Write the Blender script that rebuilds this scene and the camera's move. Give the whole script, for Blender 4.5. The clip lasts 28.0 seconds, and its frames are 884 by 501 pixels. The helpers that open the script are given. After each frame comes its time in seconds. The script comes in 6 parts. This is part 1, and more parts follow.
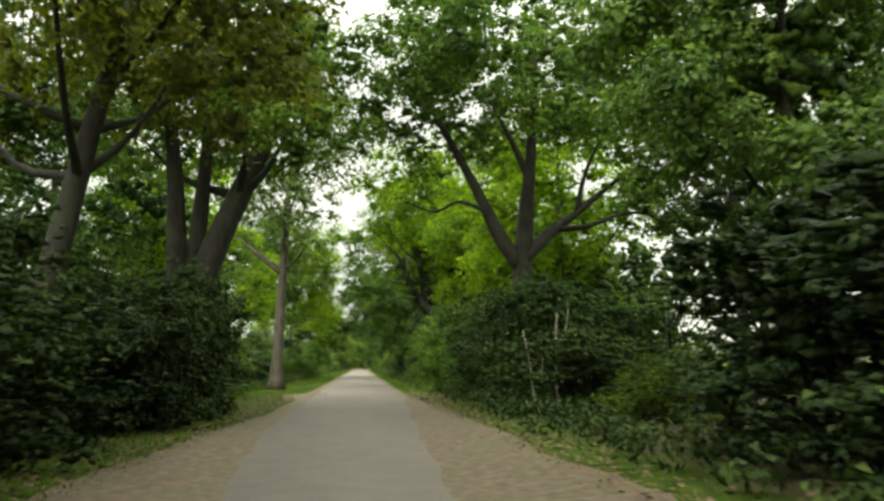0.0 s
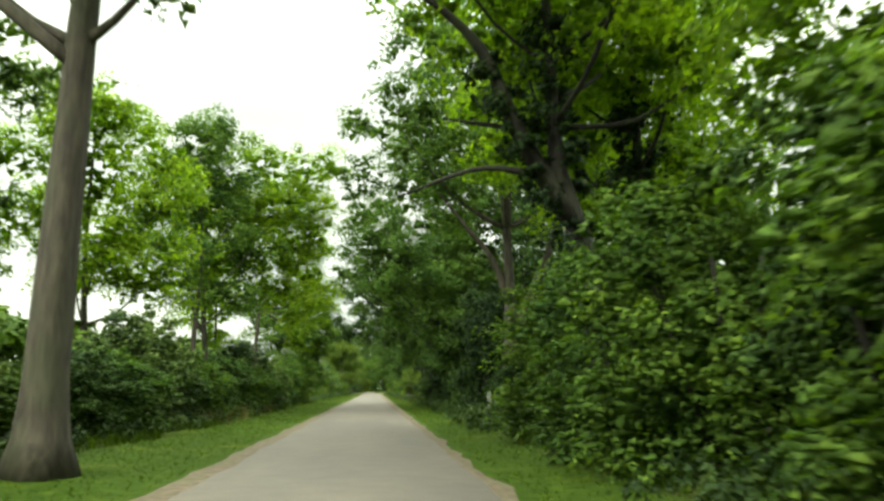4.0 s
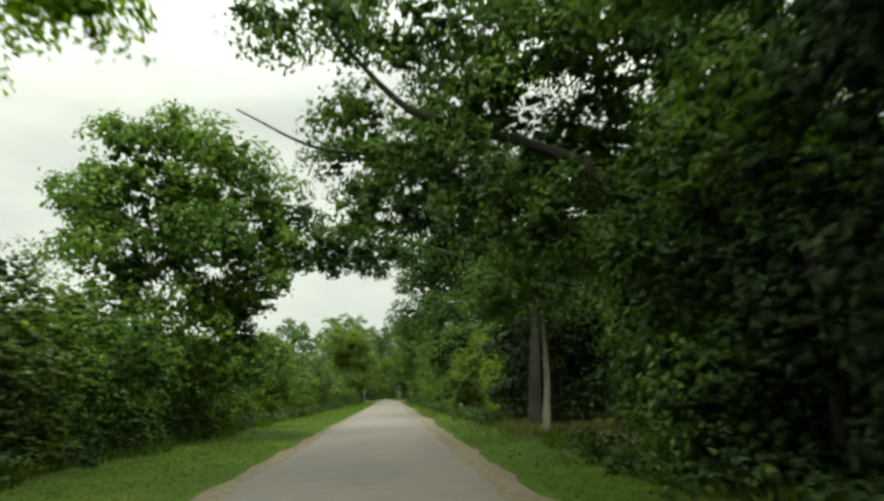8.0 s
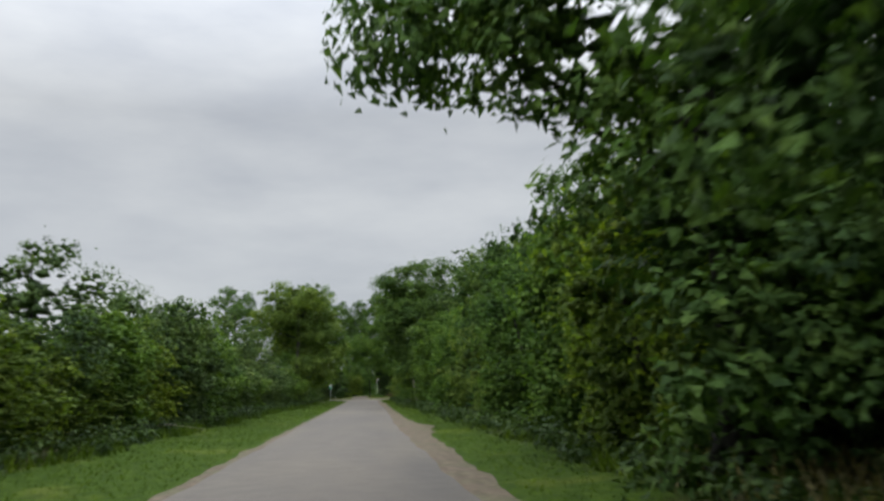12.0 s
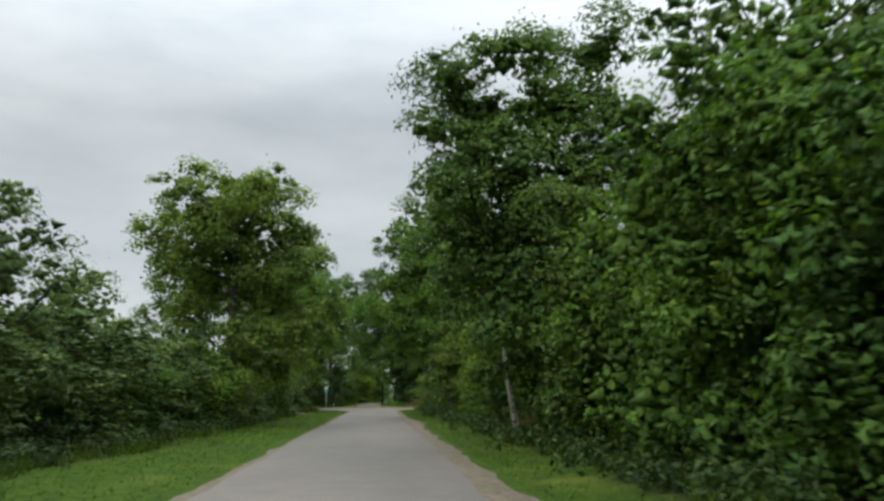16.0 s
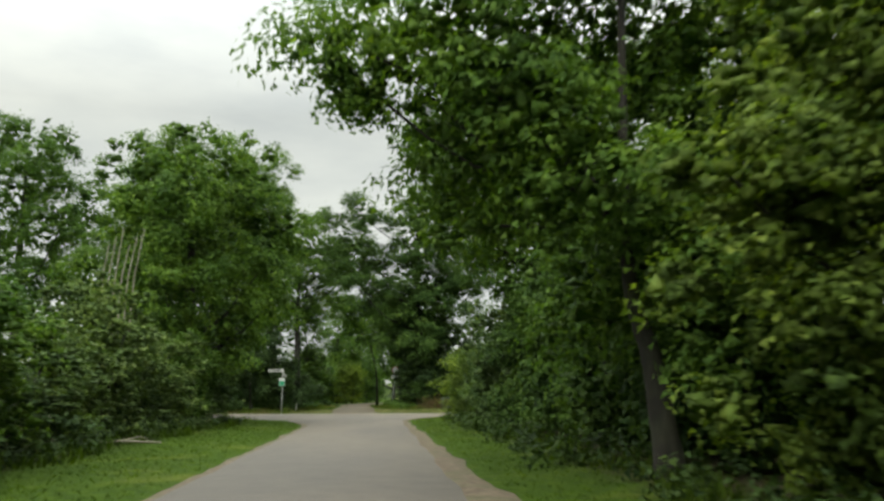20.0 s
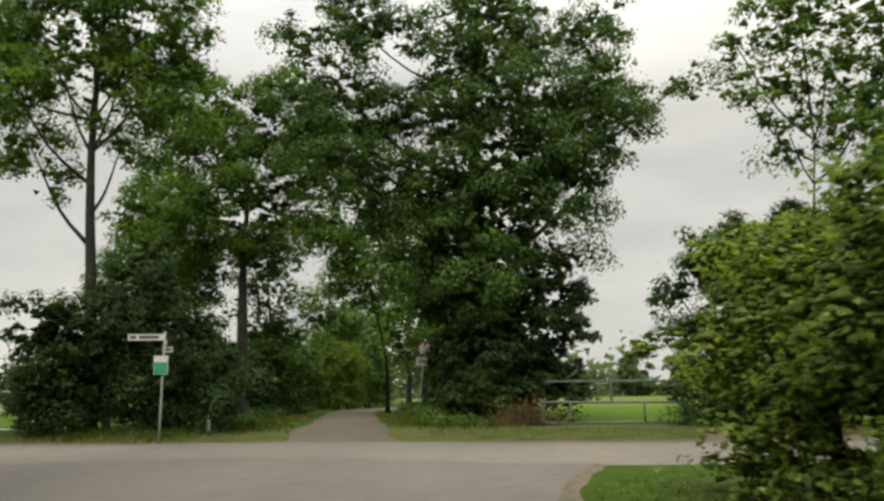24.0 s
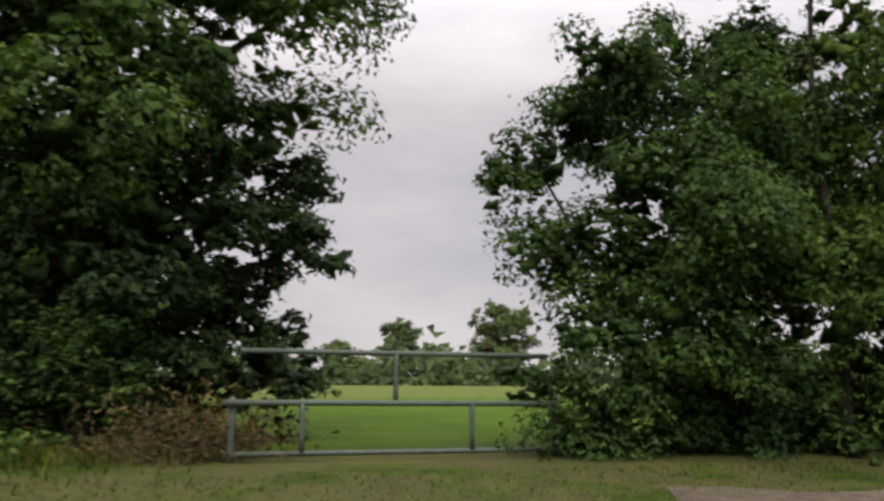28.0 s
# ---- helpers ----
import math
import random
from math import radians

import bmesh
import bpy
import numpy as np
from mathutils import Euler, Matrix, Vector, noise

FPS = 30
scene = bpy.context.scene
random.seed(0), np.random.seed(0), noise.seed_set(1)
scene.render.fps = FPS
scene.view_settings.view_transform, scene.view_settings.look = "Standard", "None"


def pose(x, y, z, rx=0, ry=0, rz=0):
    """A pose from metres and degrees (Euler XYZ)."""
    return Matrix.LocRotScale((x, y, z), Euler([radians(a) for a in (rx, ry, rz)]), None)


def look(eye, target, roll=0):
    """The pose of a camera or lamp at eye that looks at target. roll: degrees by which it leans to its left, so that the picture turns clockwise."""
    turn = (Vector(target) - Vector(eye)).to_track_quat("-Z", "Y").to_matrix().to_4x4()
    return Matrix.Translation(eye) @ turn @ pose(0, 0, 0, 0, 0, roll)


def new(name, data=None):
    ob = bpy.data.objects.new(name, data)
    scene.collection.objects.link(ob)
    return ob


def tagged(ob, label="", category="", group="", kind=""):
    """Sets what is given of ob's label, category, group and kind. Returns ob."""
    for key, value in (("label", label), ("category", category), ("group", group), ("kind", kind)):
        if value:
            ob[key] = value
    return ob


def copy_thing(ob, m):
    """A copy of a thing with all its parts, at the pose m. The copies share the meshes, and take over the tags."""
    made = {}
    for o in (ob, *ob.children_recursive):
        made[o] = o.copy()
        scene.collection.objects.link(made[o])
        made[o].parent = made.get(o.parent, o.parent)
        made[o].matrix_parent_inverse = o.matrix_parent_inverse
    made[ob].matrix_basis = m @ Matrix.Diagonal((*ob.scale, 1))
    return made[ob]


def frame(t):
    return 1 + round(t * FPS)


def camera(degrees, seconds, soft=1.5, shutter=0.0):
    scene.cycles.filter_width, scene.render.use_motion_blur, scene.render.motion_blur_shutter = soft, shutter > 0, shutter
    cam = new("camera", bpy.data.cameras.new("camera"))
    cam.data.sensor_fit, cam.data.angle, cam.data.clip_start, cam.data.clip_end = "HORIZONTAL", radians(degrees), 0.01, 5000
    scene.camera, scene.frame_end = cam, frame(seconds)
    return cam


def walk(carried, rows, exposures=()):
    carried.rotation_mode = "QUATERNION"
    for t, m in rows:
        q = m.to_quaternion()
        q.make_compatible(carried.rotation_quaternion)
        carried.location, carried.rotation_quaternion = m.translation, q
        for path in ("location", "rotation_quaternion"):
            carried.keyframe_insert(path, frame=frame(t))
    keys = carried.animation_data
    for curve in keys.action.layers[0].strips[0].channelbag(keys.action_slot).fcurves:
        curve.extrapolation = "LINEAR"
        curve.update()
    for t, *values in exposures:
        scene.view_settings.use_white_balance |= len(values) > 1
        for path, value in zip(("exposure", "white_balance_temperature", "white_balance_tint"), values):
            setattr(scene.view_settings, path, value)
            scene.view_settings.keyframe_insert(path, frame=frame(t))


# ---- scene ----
cam = camera(52.8, 28.0, soft=2.7, shutter=0.28)
PATH = [
    (0, (0.237, 0.000, 1.212), (0.418, 1.975, 1.467), -0.73),
    (0.5, (0.246, 3.504, 1.210), (0.421, 5.472, 1.522), -0.39),
    (1, (0.286, 7.273, 1.207), (0.456, 9.245, 1.489), -0.63),
    (1.5, (0.301, 11.343, 1.203), (0.468, 13.315, 1.491), -0.91),
    (2, (0.342, 15.238, 1.199), (0.504, 17.208, 1.502), -0.98),
    (2.5, (0.384, 19.803, 1.194), (0.540, 21.771, 1.512), -1.00),
    (3, (0.436, 24.338, 1.188), (0.592, 26.308, 1.500), -0.85),
    (3.5, (0.517, 29.281, 1.196), (0.670, 31.251, 1.503), -0.92),
    (5.5, (0.458, 50.829, 1.200), (0.606, 52.801, 1.498), -0.28),
    (6, (0.497, 56.991, 1.200), (0.641, 58.965, 1.491), -1.05),
    (6.5, (0.474, 62.875, 1.199), (0.610, 64.849, 1.488), -0.96),
    (7, (0.480, 68.968, 1.201), (0.607, 70.938, 1.521), -1.23),
    (7.5, (0.406, 74.642, 1.203), (0.524, 76.613, 1.521), -1.31),
    (8, (0.286, 80.873, 1.204), (0.404, 82.844, 1.523), -1.28),
    (8.5, (0.231, 86.827, 1.201), (0.350, 88.798, 1.514), -1.47),
    (9, (0.197, 92.785, 1.198), (0.324, 94.756, 1.512), -1.31),
    (9.5, (0.131, 98.663, 1.195), (0.270, 100.633, 1.509), -1.12),
    (10, (0.158, 104.332, 1.196), (0.303, 106.303, 1.508), -0.98),
    (10.5, (0.190, 110.479, 1.200), (0.350, 112.447, 1.521), -0.93),
    (11, (0.255, 116.208, 1.202), (0.428, 118.175, 1.514), -0.81),
    (11.5, (0.380, 121.508, 1.197), (0.556, 123.476, 1.506), -1.34),
    (13.5, (0.348, 144.272, 1.197), (0.490, 146.242, 1.508), -0.60),
    (14, (0.321, 149.702, 1.200), (0.454, 151.673, 1.510), -0.52),
    (14.5, (0.296, 155.210, 1.194), (0.422, 157.183, 1.502), -0.52),
    (15, (0.278, 160.235, 1.197), (0.403, 162.206, 1.515), -0.34),
    (15.5, (0.242, 165.254, 1.198), (0.375, 167.226, 1.506), -0.65),
    (16, (0.253, 170.279, 1.208), (0.395, 172.248, 1.532), -0.35),
    (16.5, (0.282, 175.129, 1.206), (0.429, 177.096, 1.532), -0.24),
    (17, (0.314, 180.057, 1.212), (0.466, 182.026, 1.532), -0.40),
    (17.5, (0.418, 185.071, 1.197), (0.577, 187.041, 1.504), -0.17),
    (18, (0.435, 189.933, 1.192), (0.599, 191.901, 1.507), -0.07),
    (18.5, (0.475, 194.874, 1.199), (0.642, 196.842, 1.513), -0.56),
    (19, (0.579, 199.954, 1.198), (0.745, 201.924, 1.502), -0.82),
    (19.5, (0.628, 204.973, 1.206), (0.790, 206.942, 1.515), -1.22),
    (20, (0.468, 209.430, 1.191), (0.622, 211.398, 1.510), -0.36),
    (20.5, (0.397, 214.454, 1.200), (0.545, 216.423, 1.523), -0.55),
    (21, (0.381, 219.231, 1.194), (0.519, 221.199, 1.519), -0.02),
    (21.5, (0.343, 224.002, 1.200), (0.481, 225.971, 1.525), -0.30),
    (23.5, (0.298, 239.971, 1.202), (0.441, 241.940, 1.517), -0.34),
    (24, (0.280, 243.369, 1.204), (0.427, 245.338, 1.523), -0.64),
    (24.5, (0.281, 246.571, 1.212), (0.430, 248.540, 1.531), -0.79),
    (25, (0.301, 249.225, 1.217), (0.456, 251.194, 1.529), -0.68),
    (25.5, (0.419, 251.472, 1.204), (0.624, 253.436, 1.522), -0.38),
    (26, (0.728, 253.416, 1.198), (1.050, 255.365, 1.514), -0.49),
    (26.5, (1.103, 255.149, 1.199), (1.544, 257.075, 1.514), -0.12),
    (27, (1.417, 256.372, 1.193), (1.970, 258.270, 1.499), 0.35),
    (27.5, (1.959, 257.881, 1.193), (2.657, 259.730, 1.495), 0.66),
    (28, (2.615, 259.109, 1.188), (3.505, 260.876, 1.479), 0.25),
]
EXPOSURES = [(0, 1.25, 7900, -3), (1.5, 1.2, 7500, -2), (3, 1.3, 7800, -7), (5.5, 1.25, 7750, -12), (7.3, 1.0, 7700, -9), (8.5, 0.62, 7400, -4), (9.5, 0.36, 6900, 4), (10.5, 0.18, 6700, 5), (13.5, 0.17, 6400, 9), (17, 0.42, 6500, 1), (18, 0.55, 6800, 0), (19, 0.55, 7300, -5), (21, 0.52, 7100, 4), (24, 0.38, 7500, 6), (26, 0.4, 7300, 9), (28, 0.22, 7000, 18)]
walk(cam, [(t, look(eye, target, roll)) for t, eye, target, roll in PATH], EXPOSURES)

# ---------- world, sun ----------
world = bpy.data.worlds.new("overcast_world")
scene.world = world
world.use_nodes = True
wt = world.node_tree
wt.nodes.clear()
w_out = wt.nodes.new("ShaderNodeOutputWorld")
w_bg = wt.nodes.new("ShaderNodeBackground")
w_sky = wt.nodes.new("ShaderNodeTexSky")
w_sky.sky_type = 'NISHITA'
w_sky.sun_disc = False
w_sky.sun_elevation = radians(48)
w_sky.sun_rotation = radians(-150)
w_co = wt.nodes.new("ShaderNodeTexCoord")
w_map = wt.nodes.new("ShaderNodeMapping")
w_map.inputs["Scale"].default_value = (1.0, 1.0, 3.2)
w_noise = wt.nodes.new("ShaderNodeTexNoise")
w_noise.inputs["Scale"].default_value = 2.6
w_noise.inputs["Detail"].default_value = 6.0
w_noise.inputs["Roughness"].default_value = 0.55
w_ramp = wt.nodes.new("ShaderNodeValToRGB")
w_ramp.color_ramp.elements[0].position = 0.30
w_ramp.color_ramp.elements[0].color = (0.45, 0.47, 0.525, 1)
w_ramp.color_ramp.elements[1].position = 0.72
w_ramp.color_ramp.elements[1].color = (0.70, 0.71, 0.735, 1)
w_sep = wt.nodes.new("ShaderNodeSeparateXYZ")
w_lift = wt.nodes.new("ShaderNodeMapRange")
w_lift.inputs["From Min"].default_value = 0.3
w_lift.inputs["From Max"].default_value = 0.9
w_lift.inputs["To Min"].default_value = 0.88
w_lift.inputs["To Max"].default_value = 4.6
w_mul = wt.nodes.new("ShaderNodeVectorMath")
w_mul.operation = 'SCALE'
w_mix = wt.nodes.new("ShaderNodeMix")
w_mix.data_type = 'RGBA'
w_mix.inputs[0].default_value = 0.93
w_dim = wt.nodes.new("ShaderNodeVectorMath")
w_dim.operation = 'SCALE'
w_dim.inputs["Scale"].default_value = 0.10
wt.links.new(w_co.outputs["Generated"], w_map.inputs["Vector"])
wt.links.new(w_map.outputs["Vector"], w_noise.inputs["Vector"])
wt.links.new(w_noise.outputs["Fac"], w_ramp.inputs["Fac"])
wt.links.new(w_co.outputs["Generated"], w_sep.inputs["Vector"])
wt.links.new(w_sep.outputs["Z"], w_lift.inputs["Value"])
wt.links.new(w_ramp.outputs["Color"], w_mul.inputs[0])
wt.links.new(w_lift.outputs["Result"], w_mul.inputs["Scale"])
wt.links.new(w_sky.outputs["Color"], w_dim.inputs[0])
wt.links.new(w_dim.outputs["Vector"], w_mix.inputs[6])
wt.links.new(w_mul.outputs["Vector"], w_mix.inputs[7])
wt.links.new(w_mix.outputs[2], w_bg.inputs["Color"])
w_bg.inputs["Strength"].default_value = 1.0
wt.links.new(w_bg.outputs[0], w_out.inputs[0])

sun_data = bpy.data.lights.new("sun", 'SUN')
sun_data.energy = 1.5
sun_data.angle = radians(25)
sun_data.color = (1.0, 0.97, 0.92)
sun = new("sun", sun_data)
sun.matrix_world = look((-30, 30, 75), (0, 85, 0))


# ---------- materials ----------
def node_mat(name):
    m = bpy.data.materials.new(name)
    m.use_nodes = True
    t = m.node_tree
    return m, t, t.nodes["Principled BSDF"], t.nodes["Material Output"]


def ramp(t, stops):
    r = t.nodes.new("ShaderNodeValToRGB")
    el = r.color_ramp.elements
    el[0].position, el[0].color = stops[0][0], (*stops[0][1], 1)
    el[1].position, el[1].color = stops[-1][0], (*stops[-1][1], 1)
    for p, c in stops[1:-1]:
        e = el.new(p)
        e.color = (*c, 1)
    return r


def noise_tex(t, scale, detail=4.0, coord="Object", rough=0.6):
    c = t.nodes.new("ShaderNodeTexCoord")
    n = t.nodes.new("ShaderNodeTexNoise")
    n.inputs["Scale"].default_value = scale
    n.inputs["Detail"].default_value = detail
    n.inputs["Roughness"].default_value = rough
    t.links.new(c.outputs[coord], n.inputs["Vector"])
    return n


def world_noise(t, scale, detail=4.0, stretch=(1, 1, 1)):
    g = t.nodes.new("ShaderNodeNewGeometry")
    mp = t.nodes.new("ShaderNodeMapping")
    mp.inputs["Scale"].default_value = stretch
    n = t.nodes.new("ShaderNodeTexNoise")
    n.inputs["Scale"].default_value = scale
    n.inputs["Detail"].default_value = detail
    t.links.new(g.outputs["Position"], mp.inputs["Vector"])
    t.links.new(mp.outputs["Vector"], n.inputs["Vector"])
    return n


def mixc(t, fac, a, b, mode='MIX'):
    m = t.nodes.new("ShaderNodeMix")
    m.data_type = 'RGBA'
    m.blend_type = mode
    for sock, v in ((m.inputs[0], fac), (m.inputs[6], a), (m.inputs[7], b)):
        if isinstance(v, (int, float)):
            sock.default_value = v
        elif isinstance(v, tuple):
            sock.default_value = (*v, 1)
        else:
            t.links.new(v, sock)
    return m.outputs[2]


def bump(t, bsdf, height, strength, dist=0.02):
    b = t.nodes.new("ShaderNodeBump")
    b.inputs["Strength"].default_value = strength
    b.inputs["Distance"].default_value = dist
    t.links.new(height, b.inputs["Height"])
    t.links.new(b.outputs["Normal"], bsdf.inputs["Normal"])


def muted(c, k=0.1):
    grey = 0.3 * c[0] + 0.6 * c[1] + 0.1 * c[2]
    return tuple(v * (1 - k) + grey * k for v in c)


def leaf_mat(name, dark, mid, light, through_light=0.35):
    """Leaves: close greens from leaf to leaf, larger changes from spray to spray, a tone by plant, some light passing through."""
    dark, mid, light = (muted(c) for c in (dark, mid, light))
    near = [tuple(m * 0.25 + v * 0.75 for m, v in zip(mid, c)) for c in (dark, light)]
    m, t, p, out = node_mat(name)
    g = t.nodes.new("ShaderNodeNewGeometry")
    r = ramp(t, [(0.0, near[0]), (0.5, mid), (1.0, near[1])])
    t.links.new(g.outputs["Random Per Island"], r.inputs["Fac"])
    n = world_noise(t, 0.5, 2.0)
    r2 = ramp(t, [(0.3, (0.62, 0.68, 0.7)), (0.7, (1.32, 1.22, 0.95))])
    t.links.new(n.outputs["Fac"], r2.inputs["Fac"])
    c = mixc(t, 1.0, r.outputs["Color"], r2.outputs["Color"], 'MULTIPLY')
    n2 = world_noise(t, 2.1, 2.0)
    r4 = ramp(t, [(0.32, (0.7, 0.74, 0.78)), (0.68, (1.3, 1.24, 1.1))])
    t.links.new(n2.outputs["Fac"], r4.inputs["Fac"])
    c = mixc(t, 1.0, c, r4.outputs["Color"], 'MULTIPLY')
    o = t.nodes.new("ShaderNodeObjectInfo")
    r3 = ramp(t, [(0.0, (0.80, 0.84, 0.88)), (1.0, (1.15, 1.1, 0.95))])
    t.links.new(o.outputs["Random"], r3.inputs["Fac"])
    c = mixc(t, 1.0, c, r3.outputs["Color"], 'MULTIPLY')
    p.inputs["Roughness"].default_value = 0.6
    p.inputs["Specular IOR Level"].default_value = 0.13
    g2 = t.nodes.new("ShaderNodeNewGeometry")
    vo = t.nodes.new("ShaderNodeTexVoronoi")
    vo.inputs["Scale"].default_value = 12.0
    t.links.new(g2.outputs["Position"], vo.inputs["Vector"])
    lf = ramp(t, [(0.0, (0.72, 0.74, 0.74)), (1.0, (1.28, 1.26, 1.2))])
    t.links.new(vo.outputs["Color"], lf.inputs["Fac"])
    c = mixc(t, 1.0, c, lf.outputs["Color"], 'MULTIPLY')
    t.links.new(c, p.inputs["Base Color"])
    hn = world_noise(t, 8.0, 3.0)
    bump(t, p, hn.outputs["Fac"], 1.0, 0.12)
    tr = t.nodes.new("ShaderNodeBsdfTranslucent")
    c2 = mixc(t, 1.0, c, (1.4, 1.5, 0.5), 'MULTIPLY')
    t.links.new(c2, tr.inputs["Color"])
    ms = t.nodes.new("ShaderNodeMixShader")
    ms.inputs[0].default_value = through_light
    t.links.new(p.outputs[0], ms.inputs[1])
    t.links.new(tr.outputs[0], ms.inputs[2])
    t.links.new(ms.outputs[0], out.inputs["Surface"])
    return m


def bark_mat(name, dark, light, moss=0.3):
    m, t, p, out = node_mat(name)
    n = world_noise(t, 9.0, 6.0, (1, 1, 0.22))
    r = ramp(t, [(0.3, dark), (0.7, light)])
    t.links.new(n.outputs["Fac"], r.inputs["Fac"])
    n2 = world_noise(t, 1.6, 3.0)
    r2 = ramp(t, [(0.45, (0, 0, 0)), (0.7, (moss, moss, moss))])
    t.links.new(n2.outputs["Fac"], r2.inputs["Fac"])
    c = mixc(t, r2.outputs["Color"], r.outputs["Color"], (0.055, 0.075, 0.03))
    t.links.new(c, p.inputs["Base Color"])
    p.inputs["Roughness"].default_value = 0.9
    bump(t, p, n.outputs["Fac"], 0.9, 0.05)
    return m


def plain_mat(name, colour, rough=0.6, metal=0.0, wear=(0.75, 1.15), scale=6.0):
    m, t, p, out = node_mat(name)
    n = noise_tex(t, scale, 5.0)
    a = tuple(min(1.0, v * wear[0]) for v in colour)
    b = tuple(min(1.0, v * wear[1]) for v in colour)
    r = ramp(t, [(0.3, a), (0.7, b)])
    t.links.new(n.outputs["Fac"], r.inputs["Fac"])
    t.links.new(r.outputs["Color"], p.inputs["Base Color"])
    p.inputs["Roughness"].default_value = rough
    p.inputs["Metallic"].default_value = metal
    bump(t, p, n.outputs["Fac"], 0.15, 0.01)
    return m


LEAF_MID = leaf_mat("leaf_mid_green", (0.04, 0.092, 0.017), (0.075, 0.16, 0.027), (0.125, 0.22, 0.038))
LEAF_DARK = leaf_mat("leaf_dark_green", (0.024, 0.06, 0.017), (0.048, 0.108, 0.025), (0.088, 0.16, 0.038), 0.27)
LEAF_LIME = leaf_mat("leaf_yellow_green", (0.075, 0.15, 0.011), (0.132, 0.242, 0.017), (0.195, 0.305, 0.027), 0.65)
LEAF_HAZEL = leaf_mat("leaf_hazel_green", (0.062, 0.115, 0.016), (0.11, 0.182, 0.027), (0.165, 0.235, 0.042), 0.45)
LEAF_GREY = leaf_mat("leaf_grey_green", (0.045, 0.09, 0.034), (0.08, 0.145, 0.052), (0.13, 0.2, 0.072), 0.3)
LEAF_RUST = leaf_mat("leaf_browning_green", (0.05, 0.07, 0.013), (0.09, 0.122, 0.02), (0.15, 0.16, 0.032), 0.4)
LEAF_OLIVE = leaf_mat("leaf_olive_green", (0.056, 0.102, 0.022), (0.105, 0.178, 0.036), (0.165, 0.24, 0.058), 0.4)
# Distance haze is put into the far leaves as a lighter, greyer green.
LEAF_FAR_HAZE = leaf_mat("leaf_far_hazy_green", (0.045, 0.078, 0.036), (0.075, 0.122, 0.048), (0.115, 0.165, 0.06), 0.3)
# Near-black leaves: shade under canopy and hedges is put into this colour.
LEAF_SHADED = leaf_mat("leaf_shaded_green", (0.012, 0.03, 0.01), (0.024, 0.055, 0.015), (0.05, 0.09, 0.024), 0.18)
# The ivy's own dark green; on hedge shrubs it serves as painted shade.
IVY_AND_SHADED = leaf_mat("ivy_leaf", (0.008, 0.022, 0.008), (0.016, 0.04, 0.013), (0.035, 0.07, 0.022), 0.15)
BARK = bark_mat("bark_grey_brown", (0.024, 0.02, 0.015), (0.075, 0.064, 0.047))
# Dark bark taken nearly to black: the crowns' shade is in its colour.
BARK_DARK_SHADED = bark_mat("bark_dark_shaded", (0.006, 0.005, 0.004), (0.021, 0.018, 0.014))
BARK_PALE = bark_mat("bark_pale_grey", (0.12, 0.11, 0.085), (0.30, 0.28, 0.22), 0.25)
GRASS_BLADE = leaf_mat("grass_blade", (0.026, 0.061, 0.003), (0.045, 0.088, 0.005), (0.07, 0.118, 0.008), 0.35)
DRY_GRASS = leaf_mat("dry_grass", (0.085, 0.078, 0.036), (0.13, 0.118, 0.056), (0.2, 0.175, 0.09), 0.3)
BRACKEN = leaf_mat("withered_bracken", (0.05, 0.035, 0.018), (0.1, 0.068, 0.035), (0.16, 0.115, 0.06), 0.25)
LITTER = plain_mat("fallen_leaf", (0.13, 0.085, 0.045), 0.85)
GALV = plain_mat("galvanised_steel", (0.33, 0.36, 0.34), 0.5, 0.6)
GATE_GREEN = plain_mat("weathered_green_grey_paint", (0.068, 0.092, 0.07), 0.6)
# Weathered white, greyed further to hold the shade the gate stands in.
WHITE_PAINT_SHADED = plain_mat("weathered_shaded_white_paint", (0.24, 0.255, 0.22), 0.6, 0, (0.6, 1.1), 9.0)
# White boards toned down to grey, with their shade in the colour.
SIGN_WHITE_SHADED = plain_mat("sign_white_shaded", (0.46, 0.47, 0.46), 0.4, 0, (0.9, 1.05))
SIGN_GREEN = plain_mat("sign_green", (0.02, 0.22, 0.11), 0.45, 0, (0.85, 1.1))
SIGN_RED = plain_mat("sign_red", (0.22, 0.03, 0.028), 0.45, 0, (0.85, 1.1))
SIGN_GREY = plain_mat("sign_back_grey", (0.38, 0.39, 0.38), 0.5, 0.3)
DARK_BAR = plain_mat("dark_lettering", (0.03, 0.03, 0.035), 0.6)
ROOF_DARK = plain_mat("dark_roof_sheet", (0.05, 0.052, 0.055), 0.7)


def asphalt_mat(name, tone, patch):
    m, t, p, out = node_mat(name)
    fine = world_noise(t, 55.0, 4.0)
    big = world_noise(t, 0.35, 4.0, (1.0, 0.25, 1.0))
    mid = world_noise(t, 2.2, 5.0)
    r = ramp(t, [(0.3, tuple(v * 0.8 for v in tone)), (0.7, tuple(v * 1.2 for v in tone))])
    t.links.new(fine.outputs["Fac"], r.inputs["Fac"])
    r2 = ramp(t, [(0.35, (0.82, 0.83, 0.86)), (0.68, patch)])
    t.links.new(big.outputs["Fac"], r2.inputs["Fac"])
    c = mixc(t, 1.0, r.outputs["Color"], r2.outputs["Color"], 'MULTIPLY')
    r3 = ramp(t, [(0.3, (0.86, 0.86, 0.86)), (0.7, (1.08, 1.07, 1.05))])
    t.links.new(mid.outputs["Fac"], r3.inputs["Fac"])
    c = mixc(t, 1.0, c, r3.outputs["Color"], 'MULTIPLY')
    t.links.new(c, p.inputs["Base Color"])
    p.inputs["Roughness"].default_value = 0.85
    bump(t, p, fine.outputs["Fac"], 0.4, 0.008)
    return m


